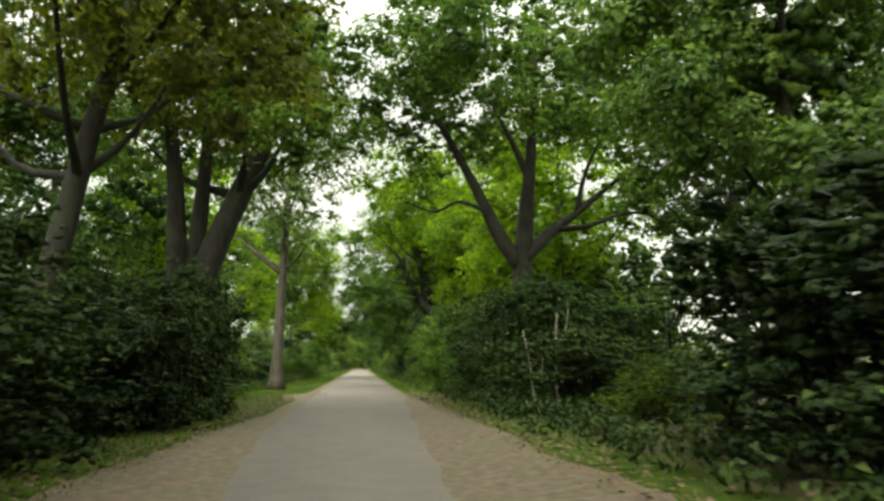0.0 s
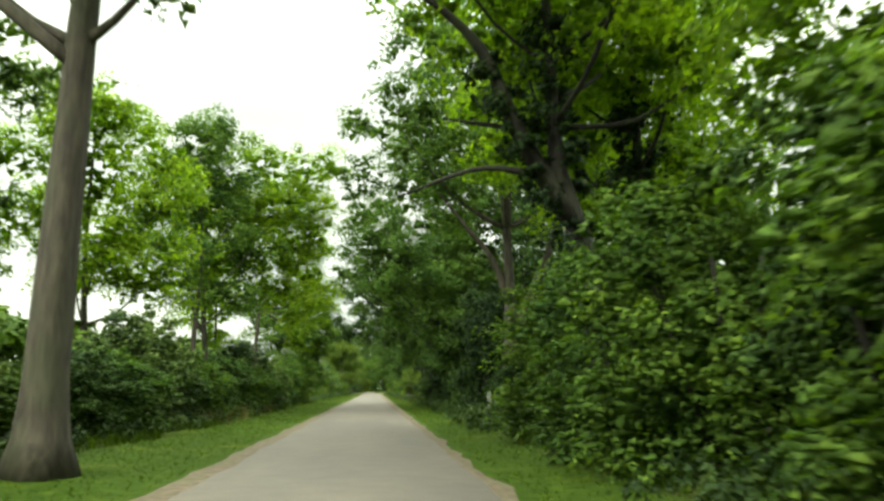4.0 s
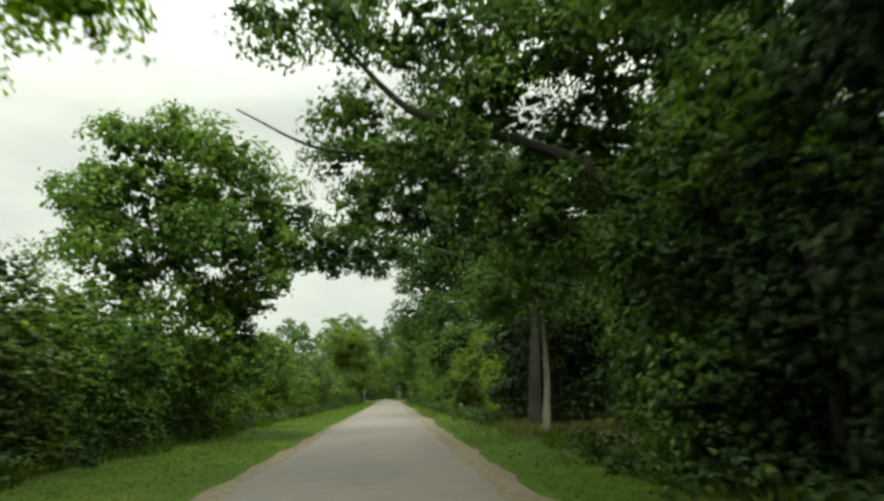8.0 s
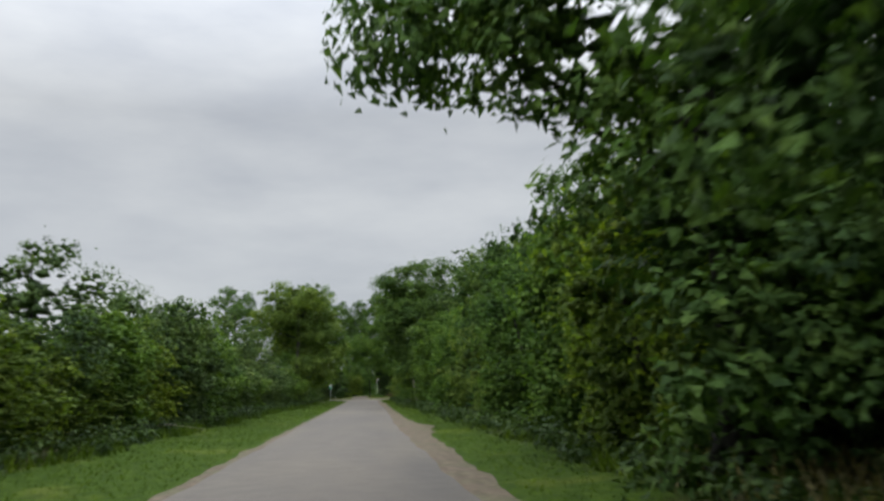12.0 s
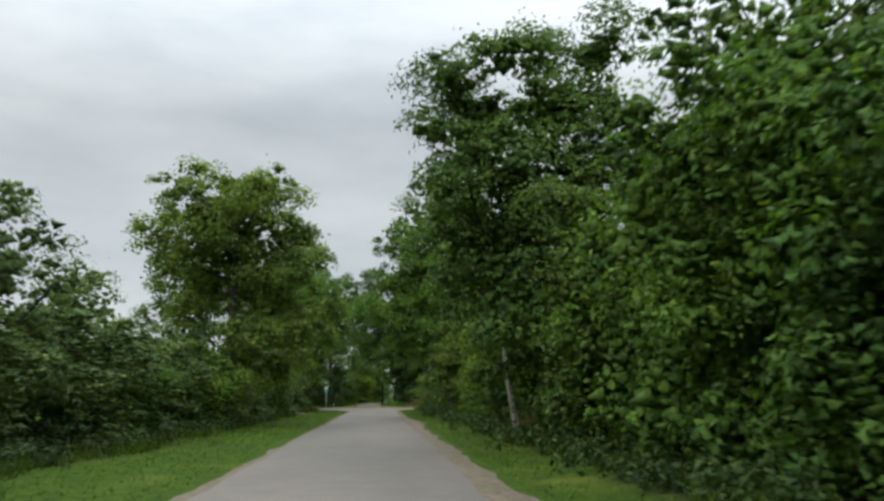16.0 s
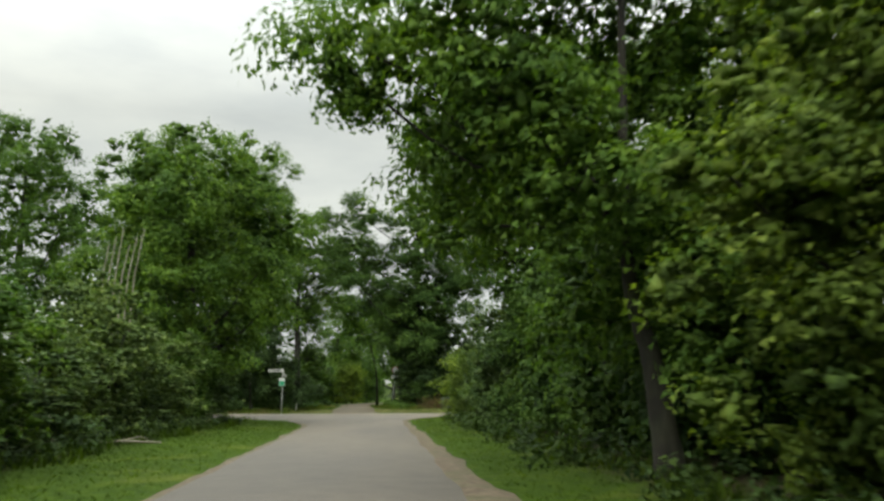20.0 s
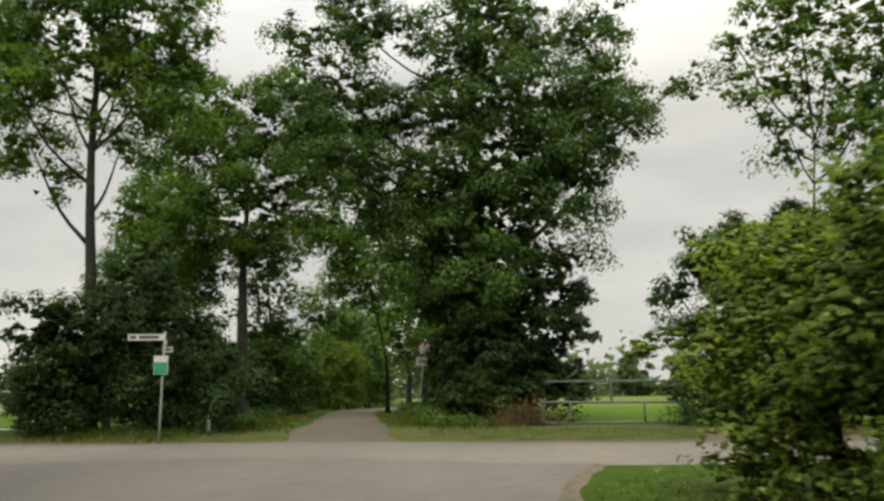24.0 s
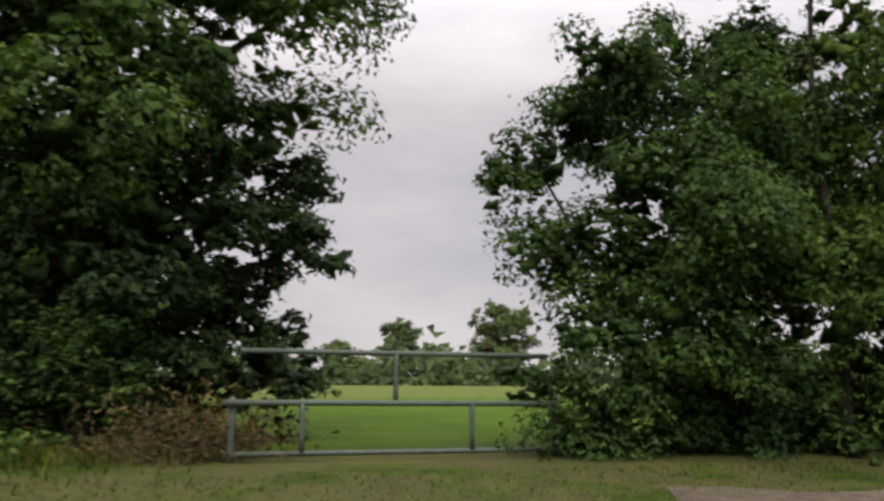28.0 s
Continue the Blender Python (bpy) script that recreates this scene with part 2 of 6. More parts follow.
ASPHALT = asphalt_mat("asphalt", (0.099, 0.089, 0.078), (1.15, 1.12, 1.06))
ROAD_SANDY = asphalt_mat("sandy_asphalt", (0.122, 0.11, 0.094), (1.12, 1.08, 1.0))
TRACK_DIRT = asphalt_mat("gravel_track", (0.084, 0.068, 0.047), (1.15, 1.12, 0.8))


def shoulder_mat():
    m, t, p, out = node_mat("shoulder_soil")
    a = world_noise(t, 7.0, 6.0)
    r = ramp(t, [(0.3, (0.045, 0.033, 0.021)), (0.5, (0.088, 0.064, 0.042)), (0.7, (0.14, 0.108, 0.075))])
    t.links.new(a.outputs["Fac"], r.inputs["Fac"])
    b = world_noise(t, 1.1, 3.0)
    r2 = ramp(t, [(0.45, (0, 0, 0)), (0.65, (0.4, 0.4, 0.4))])
    t.links.new(b.outputs["Fac"], r2.inputs["Fac"])
    c = mixc(t, r2.outputs["Color"], r.outputs["Color"], (0.05, 0.07, 0.02))
    t.links.new(c, p.inputs["Base Color"])
    p.inputs["Roughness"].default_value = 0.95
    bump(t, p, a.outputs["Fac"], 0.6, 0.03)
    return m


SHOULDER = shoulder_mat()


def land_mat():
    """The land: verge grass by the lane, leaf litter under the hedges, bright meadow beyond the junction."""
    m, t, p, out = node_mat("land")
    g = t.nodes.new("ShaderNodeNewGeometry")
    sep = t.nodes.new("ShaderNodeSeparateXYZ")
    t.links.new(g.outputs["Position"], sep.inputs[0])

    def op(kind, a, b=None, c=None):
        n = t.nodes.new("ShaderNodeMath")
        n.operation = kind
        for i, v in enumerate((a, b, c)):
            if v is None:
                continue
            if isinstance(v, (int, float)):
                n.inputs[i].default_value = v
            else:
                t.links.new(v, n.inputs[i])
        return n.outputs[0]

    def step(v, lo, hi):
        n = t.nodes.new("ShaderNodeMapRange")
        n.interpolation_type = 'SMOOTHSTEP'
        n.inputs["From Min"].default_value, n.inputs["From Max"].default_value = lo, hi
        t.links.new(v, n.inputs["Value"])
        return n.outputs["Result"]

    rag = world_noise(t, 0.9, 5.0)
    ragged = op('MULTIPLY_ADD', rag.outputs["Fac"], 2.4, -1.2)
    fine = world_noise(t, 4.0, 6.0)
    patch = world_noise(t, 0.5, 5.0)
    blade = world_noise(t, 38.0, 3.0)
    grass = ramp(t, [(0.3, (0.018, 0.04, 0.003)), (0.5, (0.032, 0.064, 0.004)), (0.7, (0.054, 0.09, 0.007))])
    t.links.new(fine.outputs["Fac"], grass.inputs["Fac"])
    worn = ramp(t, [(0.56, (0, 0, 0)), (0.72, (0.8, 0.8, 0.8))])
    t.links.new(patch.outputs["Fac"], worn.inputs["Fac"])
    c = mixc(t, worn.outputs["Color"], grass.outputs["Color"], (0.09, 0.112, 0.018))
    litter = ramp(t, [(0.3, (0.028, 0.024, 0.014)), (0.5, (0.055, 0.045, 0.026)), (0.68, (0.05, 0.06, 0.022))])
    t.links.new(fine.outputs["Fac"], litter.inputs["Fac"])
    east = step(op('ADD', sep.outputs["X"], ragged), 3.3, 4.7)
    west = step(op('ADD', op('MULTIPLY', sep.outputs["X"], -1.0), ragged), 4.9, 6.2)
    far = step(sep.outputs["Y"], 257.0, 252.0)
    near_band = step(op('ABSOLUTE', sep.outputs["X"]), 15.0, 13.0)
    under = op('MULTIPLY', op('MULTIPLY', op('MAXIMUM', east, west), far), near_band)
    c = mixc(t, under, c, litter.outputs["Color"])
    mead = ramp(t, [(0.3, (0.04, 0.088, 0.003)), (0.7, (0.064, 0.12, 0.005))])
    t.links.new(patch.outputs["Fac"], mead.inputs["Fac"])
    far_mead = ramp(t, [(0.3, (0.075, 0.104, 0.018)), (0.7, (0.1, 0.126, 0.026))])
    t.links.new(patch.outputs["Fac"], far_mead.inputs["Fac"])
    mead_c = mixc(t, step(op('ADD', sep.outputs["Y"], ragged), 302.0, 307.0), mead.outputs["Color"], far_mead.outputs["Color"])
    beyond = step(op('ADD', sep.outputs["Y"], ragged), 270.2, 272.4)
    beside = op('MAXIMUM', step(sep.outputs["X"], 4.6, 5.6), step(sep.outputs["X"], -8.4, -9.6))
    wide_off = step(op('ABSOLUTE', sep.outputs["X"]), 13.0, 16.0)
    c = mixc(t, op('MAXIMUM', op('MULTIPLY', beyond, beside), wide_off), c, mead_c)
    # dry, trampled strip beside the crossing road and round the track
    dry = op('MULTIPLY', step(sep.outputs["Y"], 262.0, 266.0), step(op('ADD', sep.outputs["Y"], ragged), 271.6, 269.0))
    dry = op('MULTIPLY', dry, step(rag.outputs["Fac"], 0.3, 0.52))
    c = mixc(t, op('MULTIPLY', dry, 0.55), c, (0.115, 0.098, 0.045))
    t.links.new(c, p.inputs["Base Color"])
    p.inputs["Roughness"].default_value = 0.95
    p.inputs["Specular IOR Level"].default_value = 0.12
    bump(t, p, blade.outputs["Fac"], 0.8, 0.06)
    return m


LAND = land_mat()


# ---------- mesh helpers ----------
def mesh_of(name, verts, faces, mat, smooth=False):
    me = bpy.data.meshes.new(name)
    verts = np.asarray(verts, float)
    if isinstance(faces, np.ndarray):
        k = faces.shape[1]
        me.vertices.add(len(verts))
        me.vertices.foreach_set("co", verts.ravel())
        me.loops.add(faces.size)
        me.loops.foreach_set("vertex_index", faces.ravel().astype(np.int32))
        me.polygons.add(len(faces))
        me.polygons.foreach_set("loop_start", np.arange(0, faces.size, k, dtype=np.int32))
        me.polygons.foreach_set("loop_total", np.full(len(faces), k, dtype=np.int32))
        me.update(calc_edges=True)
    else:
        me.from_pydata([tuple(v) for v in verts], [], faces)
    if smooth:
        me.polygons.foreach_set("use_smooth", np.ones(len(me.polygons), dtype=bool))
    me.materials.append(mat)
    return me


def put_part(name, me, parent, label=""):
    ob = new(name, me)
    ob.parent = parent
    if label:
        ob["label"] = label
    return ob


def part(name, bm, material, parent, label=""):
    me = bpy.data.meshes.new(name)
    bm.to_mesh(me)
    bm.free()
    me.materials.append(material)
    return put_part(name, me, parent, label)


def thing(name, x, y, z, label, category, group="", kind=""):
    ob = new(name)
    ob.empty_display_size = 0.3
    ob.matrix_basis = pose(x, y, z)
    return tagged(ob, label, category, group, kind)


def unit(v):
    return v / np.maximum(np.linalg.norm(v, axis=-1, keepdims=True), 1e-9)


def tube_mesh(name, pts, radii, mat, sides=9, rough=0.0, seed=0):
    """A tapered tube through the points, with closed ends and an uneven skin."""
    rng = np.random.default_rng(seed)
    pts, radii = np.asarray(pts, float), np.asarray(radii, float)
    tang = unit(np.gradient(pts, axis=0))
    ref = np.array([0.0, 1.0, 0.0]) if abs(tang[0][1]) < 0.8 else np.array([1.0, 0.0, 0.0])
    a = unit(np.cross(tang, ref))
    b = np.cross(tang, a)
    ang = np.linspace(0, 2 * np.pi, sides, endpoint=False)
    lumps = 1 + rough * (rng.random((len(pts), sides)) - 0.5) + rough * 0.8 * np.sin(3 * ang + seed)[None]
    ring = pts[:, None] + (radii[:, None] * lumps)[..., None] * (np.cos(ang)[None, :, None] * a[:, None] + np.sin(ang)[None, :, None] * b[:, None])
    v = ring.reshape(-1, 3)
    f = [[i * sides + j, i * sides + (j + 1) % sides, (i + 1) * sides + (j + 1) % sides, (i + 1) * sides + j] for i in range(len(pts) - 1) for j in range(sides)]
    n = len(v)
    v = np.vstack([v, pts[-1] + tang[-1] * radii[-1], pts[0]])
    last = (len(pts) - 1) * sides
    f += [[last + j, last + (j + 1) % sides, n] for j in range(sides)] + [[(j + 1) % sides, j, n + 1] for j in range(sides)]
    return mesh_of(name, v, f, mat, True)


def bend(points, n):
    """n points on a smooth curve through the given ones."""
    p = np.asarray(points, float)
    if len(p) == 2:
        return p[0] + (p[1] - p[0]) * np.linspace(0, 1, n)[:, None]
    q = np.vstack([2 * p[0] - p[1], p, 2 * p[-1] - p[-2]])
    out = []
    for s in np.linspace(0, len(p) - 1 - 1e-6, n):
        i, u = int(s), s - int(s)
        a, b, c, d = q[i], q[i + 1], q[i + 2], q[i + 3]
        out.append(0.5 * (2 * b + (c - a) * u + (2 * a - 5 * b + 4 * c - d) * u * u + (3 * b - a - 3 * c + d) * u ** 3))
    return np.array(out)


def leaf_arrays(c, out, size, rng, droop=0.35, slim=0.7):
    """Pointed leaves at the places c that face out and up."""
    n = len(c)
    nor = unit(out * 0.8 + rng.normal(0, 0.33, (n, 3)) + np.array([0, 0, 0.35]))
    t = rng.normal(0, 1, (n, 3)) + out * 0.5 - np.array([0, 0, droop])
    t = unit(t - (t * nor).sum(1, keepdims=True) * nor)
    b = np.cross(nor, t)
    ln = (size * rng.uniform(0.65, 1.35, n))[:, None]
    wd = ln * slim * rng.uniform(0.75, 1.2, (n, 1))
    fold = nor * ln * 0.1
    v = np.stack([c - t * ln * 0.4 + b * wd * 0.5 + fold, c + t * ln * 0.6 - nor * ln * 0.12, c - t * ln * 0.4 - b * wd * 0.5], 1)
    return v.reshape(-1, 3)


def tris(n):
    return np.arange(3 * n, dtype=np.int32).reshape(n, 3)


def sphere_dirs(n, rng):
    return unit(rng.normal(0, 1, (n, 3)))


BUD = (np.array([(1, 1, 1), (1, -1, -1), (-1, 1, -1), (-1, -1, 1)], float) * 0.72,
       np.array([(0, 1, 2), (0, 3, 1), (0, 2, 3), (1, 3, 2)], dtype=np.int32))


def lumps(shape, centres, radii, rng, rough):
    """Uneven closed lumps of foliage at the centres, each turned and dented at random."""
    v0, f0 = shape
    n, k = len(centres), len(v0)
    q = rng.normal(0, 1, (n, 3, 3))
    e0 = unit(q[:, 0])
    e1 = unit(q[:, 1] - (q[:, 1] * e0).sum(1, keepdims=True) * e0)
    turn = np.stack([e0, e1, np.cross(e0, e1)], 1)
    v = np.repeat(v0[None], n, 0) * rng.uniform(1 - rough, 1 + rough, (n, k, 1))
    v = np.einsum("nki,nij->nkj", v, turn) * radii[:, None, None] * np.array([1, 1, 0.7]) + centres[:, None]
    f = f0[None] + (np.arange(n, dtype=np.int32) * k)[:, None, None]
    return v.reshape(-1, 3), f.reshape(-1, 3)


def foliage(name, lobes, mat, size, dens, seed, clump=0.6, cover=1.0, core=1.0, floor_z=None, slim=0.7, flat=0.6, stray=0.05, thin_back=False):
    """Sprays that stand on the skin of overlapping lobes: each is a close, uneven lump of leafage with loose leaves round it.
    Where core is high, the lobes are closed inside. dens: loose leaves for each square metre of spray."""
    rng = np.random.default_rng(seed)
    lob = np.array(lobes, float)
    cs, rs = lob[:, :3], lob[:, 3:]
    spots, outs, sizes, pads, pad_r = [], [], [], [], []
    for k in range(len(lob)):
        a, b, c = rs[k]
        area = 4 * np.pi * (((a * b) ** 1.6 + (a * c) ** 1.6 + (b * c) ** 1.6) / 3) ** (1 / 1.6)
        nt = max(3, int(area * cover * 0.95 / (np.pi * clump * clump)))
        d = sphere_dirs(nt, rng)
        q = cs[k] + d * rs[k] * rng.uniform(0.55, 1.1, nt)[:, None]
        keep = np.ones(nt, bool)
        for j in range(len(lob)):
            if j != k:
                keep &= (((q - cs[j]) / rs[j]) ** 2).sum(1) > 0.45
        q, d = q[keep], d[keep]
        if floor_z is not None:
            q, d = q[q[:, 2] > floor_z + 0.1], d[q[:, 2] > floor_z + 0.1]
        if len(q):
            r = np.minimum(clump * np.exp(rng.normal(-0.3, 0.45, len(q))), 1.6 * clump)
            # small close lumps a little inside each spray, loose leaves over them
            k3 = np.repeat(np.arange(len(q)), 7 if clump < 0.45 else 5)
            wide = np.minimum((0.5 if core >= 0.5 else 0.36) * r[k3], 0.085 if clump < 0.32 else 0.11 if clump < 0.45 else 0.17 if clump < 1 else 0.8) * rng.uniform(0.55, 1.15, len(k3))
            pads.append(q[k3] - d[k3] * (0.35 * r[k3])[:, None] + rng.normal(0, 0.36, (len(k3), 3)) * r[k3][:, None] * np.array([1, 1, flat]))
            pad_r.append(wide)
            m = np.maximum(6, (dens * 10.0 * r * r).astype(int))
            qq, dd, rr = np.repeat(q, m, 0), np.repeat(d, m, 0), np.repeat(r, m)[:, None]
            u = unit(rng.normal(0, 1, qq.shape) + np.array([0, 0, 0.3]) + dd * 0.5)
            shift = u * rr * rng.uniform(0.5, 1.2, (len(qq), 1)) * np.array([1, 1, flat])
            shift[:, 2] -= (0.25 * (shift[:, :2] ** 2).sum(1) / rr[:, 0])
            spots.append(qq + shift)
            outs.append(unit(u * np.array([1, 1, 1.15]) + dd * 0.15))
            sizes.append(np.full(len(qq), size))
            ns = int(len(qq) * stray)
            pick = rng.integers(0, len(qq), ns)
            spots.append(qq[pick] + rng.normal(0, clump * 0.5, (ns, 3)))
            outs.append(dd[pick])
            sizes.append(np.full(ns, size * 0.85))
    c, o, s = np.vstack(spots), np.vstack(outs), np.concatenate(sizes)
    if floor_z is not None:
        ok = c[:, 2] > floor_z
        c, o, s = c[ok], o[ok], s[ok]
    if thin_back:
        ok = (c[:, 0] > -0.5) | (rng.random(len(c)) < 0.4)
        c, o, s = c[ok], o[ok], s[ok]
    v = leaf_arrays(c, o, s, rng, slim=slim)
    f = tris(len(c))
    pv, pf = lumps(BUD, np.vstack(pads), np.concatenate(pad_r), rng, 0.5)
    f = np.vstack([f, pf + len(v)])
    v = np.vstack([v, pv])
    if core > 0:
        w = rs[:, 0] * rs[:, 1] * rs[:, 2]
        n = int(1.6 * min(20, 4 + 9 * core) * (rs.min(1) > 0.4).sum())
        k = rng.choice(len(lob), n, p=w / w.sum())
        at = cs[k] + sphere_dirs(n, rng) * rs[k] * rng.uniform(0.1, 0.62, (n, 1))
        pv, pf = lumps(BUD, at, np.minimum(rs[k].min(1) * 0.22, 0.2) * rng.uniform(0.6, 1.3, n), rng, 0.35)
        f = np.vstack([f, pf + len(v)])
        v = np.vstack([v, pv])
    return mesh_of(name, v, f, mat)


def crown_lobes(rng, z0, z1, r, n, lean=(0, 0), round_top=0.5):
    """Overlapping lobes that fill a tree-shaped envelope from z0 to z1."""
    out = [(lean[0] * 0.6, lean[1] * 0.6, (z0 + z1) / 2, r * 0.62, r * 0.62, (z1 - z0) * 0.42)]
    for i in range(n):
        h = (i + 0.5) / n
        ang = i * 2.4 + rng.uniform(-0.5, 0.5)
        wide = math.sin(math.pi * min(1.0, 0.18 + 0.78 * h)) ** round_top
        rr = r * wide * rng.uniform(0.5, 0.86)
        s = r * rng.uniform(0.24, 0.46)
        out.append((lean[0] * h + rr * math.cos(ang), lean[1] * h + rr * math.sin(ang), z0 + s * 0.6 + (z1 - z0 - s * 1.4) * h, s, s, s * rng.uniform(0.65, 0.9)))
    return out


def spread(seed, deep, shape, off=0.0):
    """Lobes of a crown from its outline across the lane (x, height, radius), scattered in depth."""
    rng = np.random.default_rng(seed)
    return [(x, off + rng.uniform(-deep, deep) * (1.0 if r > 0.6 else 0.6), z, r, max(r, 0.7 * deep), r * 0.88) for x, z, r in shape]


def ground_z(x, y):
    """Height of the ground: slightly uneven verges, and land beyond the junction that stands a little higher."""
    u = min(1.0, max(0.0, (y - (266.6 - 0.18 * x)) / 3.5))
    out = min(1.0, max(0.0, (abs(x + 0.12) - 2.3) / 1.5)) * (1.0 if y < 252 else max(0.0, 1 - (y - 252) / 4))
    return 0.26 * u * u * (3 - 2 * u) + out * (0.05 + 0.03 * math.sin(x * 1.3 + y * 0.37) * math.sin(y * 0.61))


def tree(name, label, x, y, h, r_trunk, r_crown, z0, leaf, bark, seed, size=0.17, density=18.0, lobes_n=12, lean=(0.0, 0.0), path=None, limbs=(), lobes=None, ivy=None, n_limbs=6, clump=0.62, cover=1.0, core=1.0, ivy_leaf=0.12, group="", twigs=0, slim=0.7):
    """A tree: trunk, limbs that reach into its lobes, crown, and ivy where it has some. path and limbs are in metres from the foot."""
    if size < 0.3:
        density, size = density * 1.75, size * 0.8
    rng = np.random.default_rng(seed)
    t = thing(name, x, y, ground_z(x, y) - 0.06, label, "tree", group)
    top = h * 0.82
    if path is None:
        path = [(0, 0, 0), (lean[0] * 0.2 + rng.uniform(-.1, .1), lean[1] * 0.2, h * 0.22), (lean[0] * 0.55 + rng.uniform(-.25, .25), lean[1] * 0.5 + rng.uniform(-.2, .2), h * 0.5), (lean[0], lean[1], top)]
    pts = bend(path, 16)
    u = np.linspace(0, 1, 16)
    rad = r_trunk * (1 - 0.82 * u) + r_trunk * 0.55 * np.exp(-u * 26)
    put_part("trunk", tube_mesh("trunk", pts, rad, bark, 12, 0.14, seed), t)
    lobes = lobes or crown_lobes(rng, z0, h, r_crown, lobes_n, lean)
    k = 0
    for lp, lr in limbs:
        lpts = bend(lp, 12)
        put_part("limb", tube_mesh("limb", lpts, np.linspace(lr, lr * 0.25, 12), bark, 8, 0.16, seed + 40 + k), t)
        k += 1
    for q in lobes[1:1 + n_limbs]:
        zz = max(z0 * 0.9, q[2] - r_crown * 0.55)
        i = int(np.argmin(abs(pts[:, 2] - min(zz, top))))
        a, b = pts[i], np.array(q[:3])
        m = (a + b) / 2 + np.array([0, 0, -0.12 * np.linalg.norm(b - a)])
        put_part("limb", tube_mesh("limb", bend([a, m, b], 7), np.linspace(max(0.035, rad[i] * 0.5), 0.02, 7), bark, 6, 0.12, seed + k), t)
        k += 1
    if twigs:
        vs, fs, base = [], [], 0
        for i in range(twigs):
            q = lobes[int(rng.integers(0, len(lobes)))]
            d = sphere_dirs(1, rng)[0]
            d[2] = abs(d[2]) * 0.6 + 0.1
            a = np.array(q[:3])
            b = a + d * np.array(q[3:]) * rng.uniform(0.9, 1.25)
            w = np.array([0.012, 0.012, 0])
            vs += [a - w * 2, a + w * 2, b]
            fs.append([base, base + 1, base + 2])
            base += 3
        put_part("twig_spray", mesh_of("twig_spray", vs, fs, bark), t)["kind"] = "stuff"
    put_part("crown", foliage("crown", lobes, leaf, size, density, seed + 7, clump, cover, core, slim=slim), t)
    if ivy:
        put_part("ivy", foliage("ivy", ivy, IVY_AND_SHADED, ivy_leaf, 38.0, seed + 9, 0.32, 1.0, 1.5), t, "dark glossy ivy wrapped round the trunk")
    return t


# ---------- ground, lane and crossing road ----------
def span(stops):
    out = [stops[0][0]]
    for (a, _), (b, s) in zip(stops, stops[1:]):
        n = max(1, int(round((b - a) / s)))
        out += [a + (b - a) * (i + 1) / n for i in range(n)]
    return out


gx = span([(-2500, 0), (-400, 300), (-60, 40), (-14, 6), (14, 0.7), (60, 6), (400, 40), (2500, 300)])
gy = span([(-1500, 0), (-60, 200), (-10, 8), (300, 1.4), (400, 10), (900, 60), (3500, 400)])
gv = [(x, y, ground_z(x, y) - (0.05 if abs(x + 0.12) < 1.6 and y < 262 else 0.0)) for y in gy for x in gx]
nx = len(gx)
gf = [[j * nx + i, j * nx + i + 1, (j + 1) * nx + i + 1, (j + 1) * nx + i] for j in range(len(gy) - 1) for i in range(nx - 1)]
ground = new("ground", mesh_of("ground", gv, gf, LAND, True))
tagged(ground, "flat land with green verges, leaf litter and bright meadows", "ground", kind="structure")


def strip(name, rows, z, mat, label, category, fall=0.05):
    """A slab whose left and right borders follow the rows (y, left x, right x), with sloping edges."""
    v, f = [], []
    for y, a, b in rows:
        v += [(a - 0.08, y, z - fall), (a, y, z), ((a + b) / 2, y, z + 0.02), (b, y, z), (b + 0.08, y, z - fall)]
    for i in range(len(rows) - 1):
        for j in range(4):
            f.append([i * 5 + j, i * 5 + j + 1, (i + 1) * 5 + j + 1, (i + 1) * 5 + j])
    return tagged(new(name, mesh_of(name, v, f, mat, True)), label, category, kind="structure")


def wob(y, s, amp):
    return amp * (math.sin(y * 0.9 + s) + 0.7 * math.sin(y * 2.3 + 2 * s) + 0.5 * math.sin(y * 0.21 + s))


def flare(y):
    u = max(0.0, (y - 249.0) / 11.0)
    return 3.6 * u * u


def flare_west(y):
    return np.interp(y, [244, 246.5, 249, 251, 252.5, 254, 256, 258, 261], [0, 0.2, 0.7, 1.5, 2.4, 3.3, 4.4, 5.6, 7.5])


def west_edge(y):
    return float(np.interp(y, [-5, 8, 16, 34, 65, 102, 160, 250], [-1.0, -1.0, -1.5, -1.65, -1.8, -1.78, -2.0, -2.0])) - float(flare_west(y))


def east_edge(y):
    return float(np.interp(y, [-5, 8, 16, 34, 65, 102, 125, 160, 185, 220, 250], [1.05, 1.05, 1.2, 1.85, 1.8, 1.5, 1.6, 1.34, 1.6, 1.52, 1.8])) + flare(y) * 0.8


strip("road_lane", [(y, west_edge(y) + wob(y, 1.0, 0.035), east_edge(y) + wob(y, 4.0, 0.035)) for y in np.arange(-40, 261.1, 0.7)], 0.03, ASPHALT, "pale worn narrow asphalt lane with ragged edges", "road")


def wide(y, near, far, a, b):
    u = min(1.0, max(0.0, (y - a) / (b - a)))
    return near + (far - near) * u


strip("road_shoulder_left", [(y, -2.1 - abs(wob(y, 2.0, 0.07)) - wide(y, 1.2, 0.0, 6, 24) * (y < 24) - (1.6 * math.exp(-((y - 38) / 2.2) ** 2)) - float(flare_west(y)), west_edge(y) + 0.1) for y in np.arange(-40, 260, 0.7)], 0.014, SHOULDER, "strip of bare brown soil along the lane's edge", "soil", 0.03)
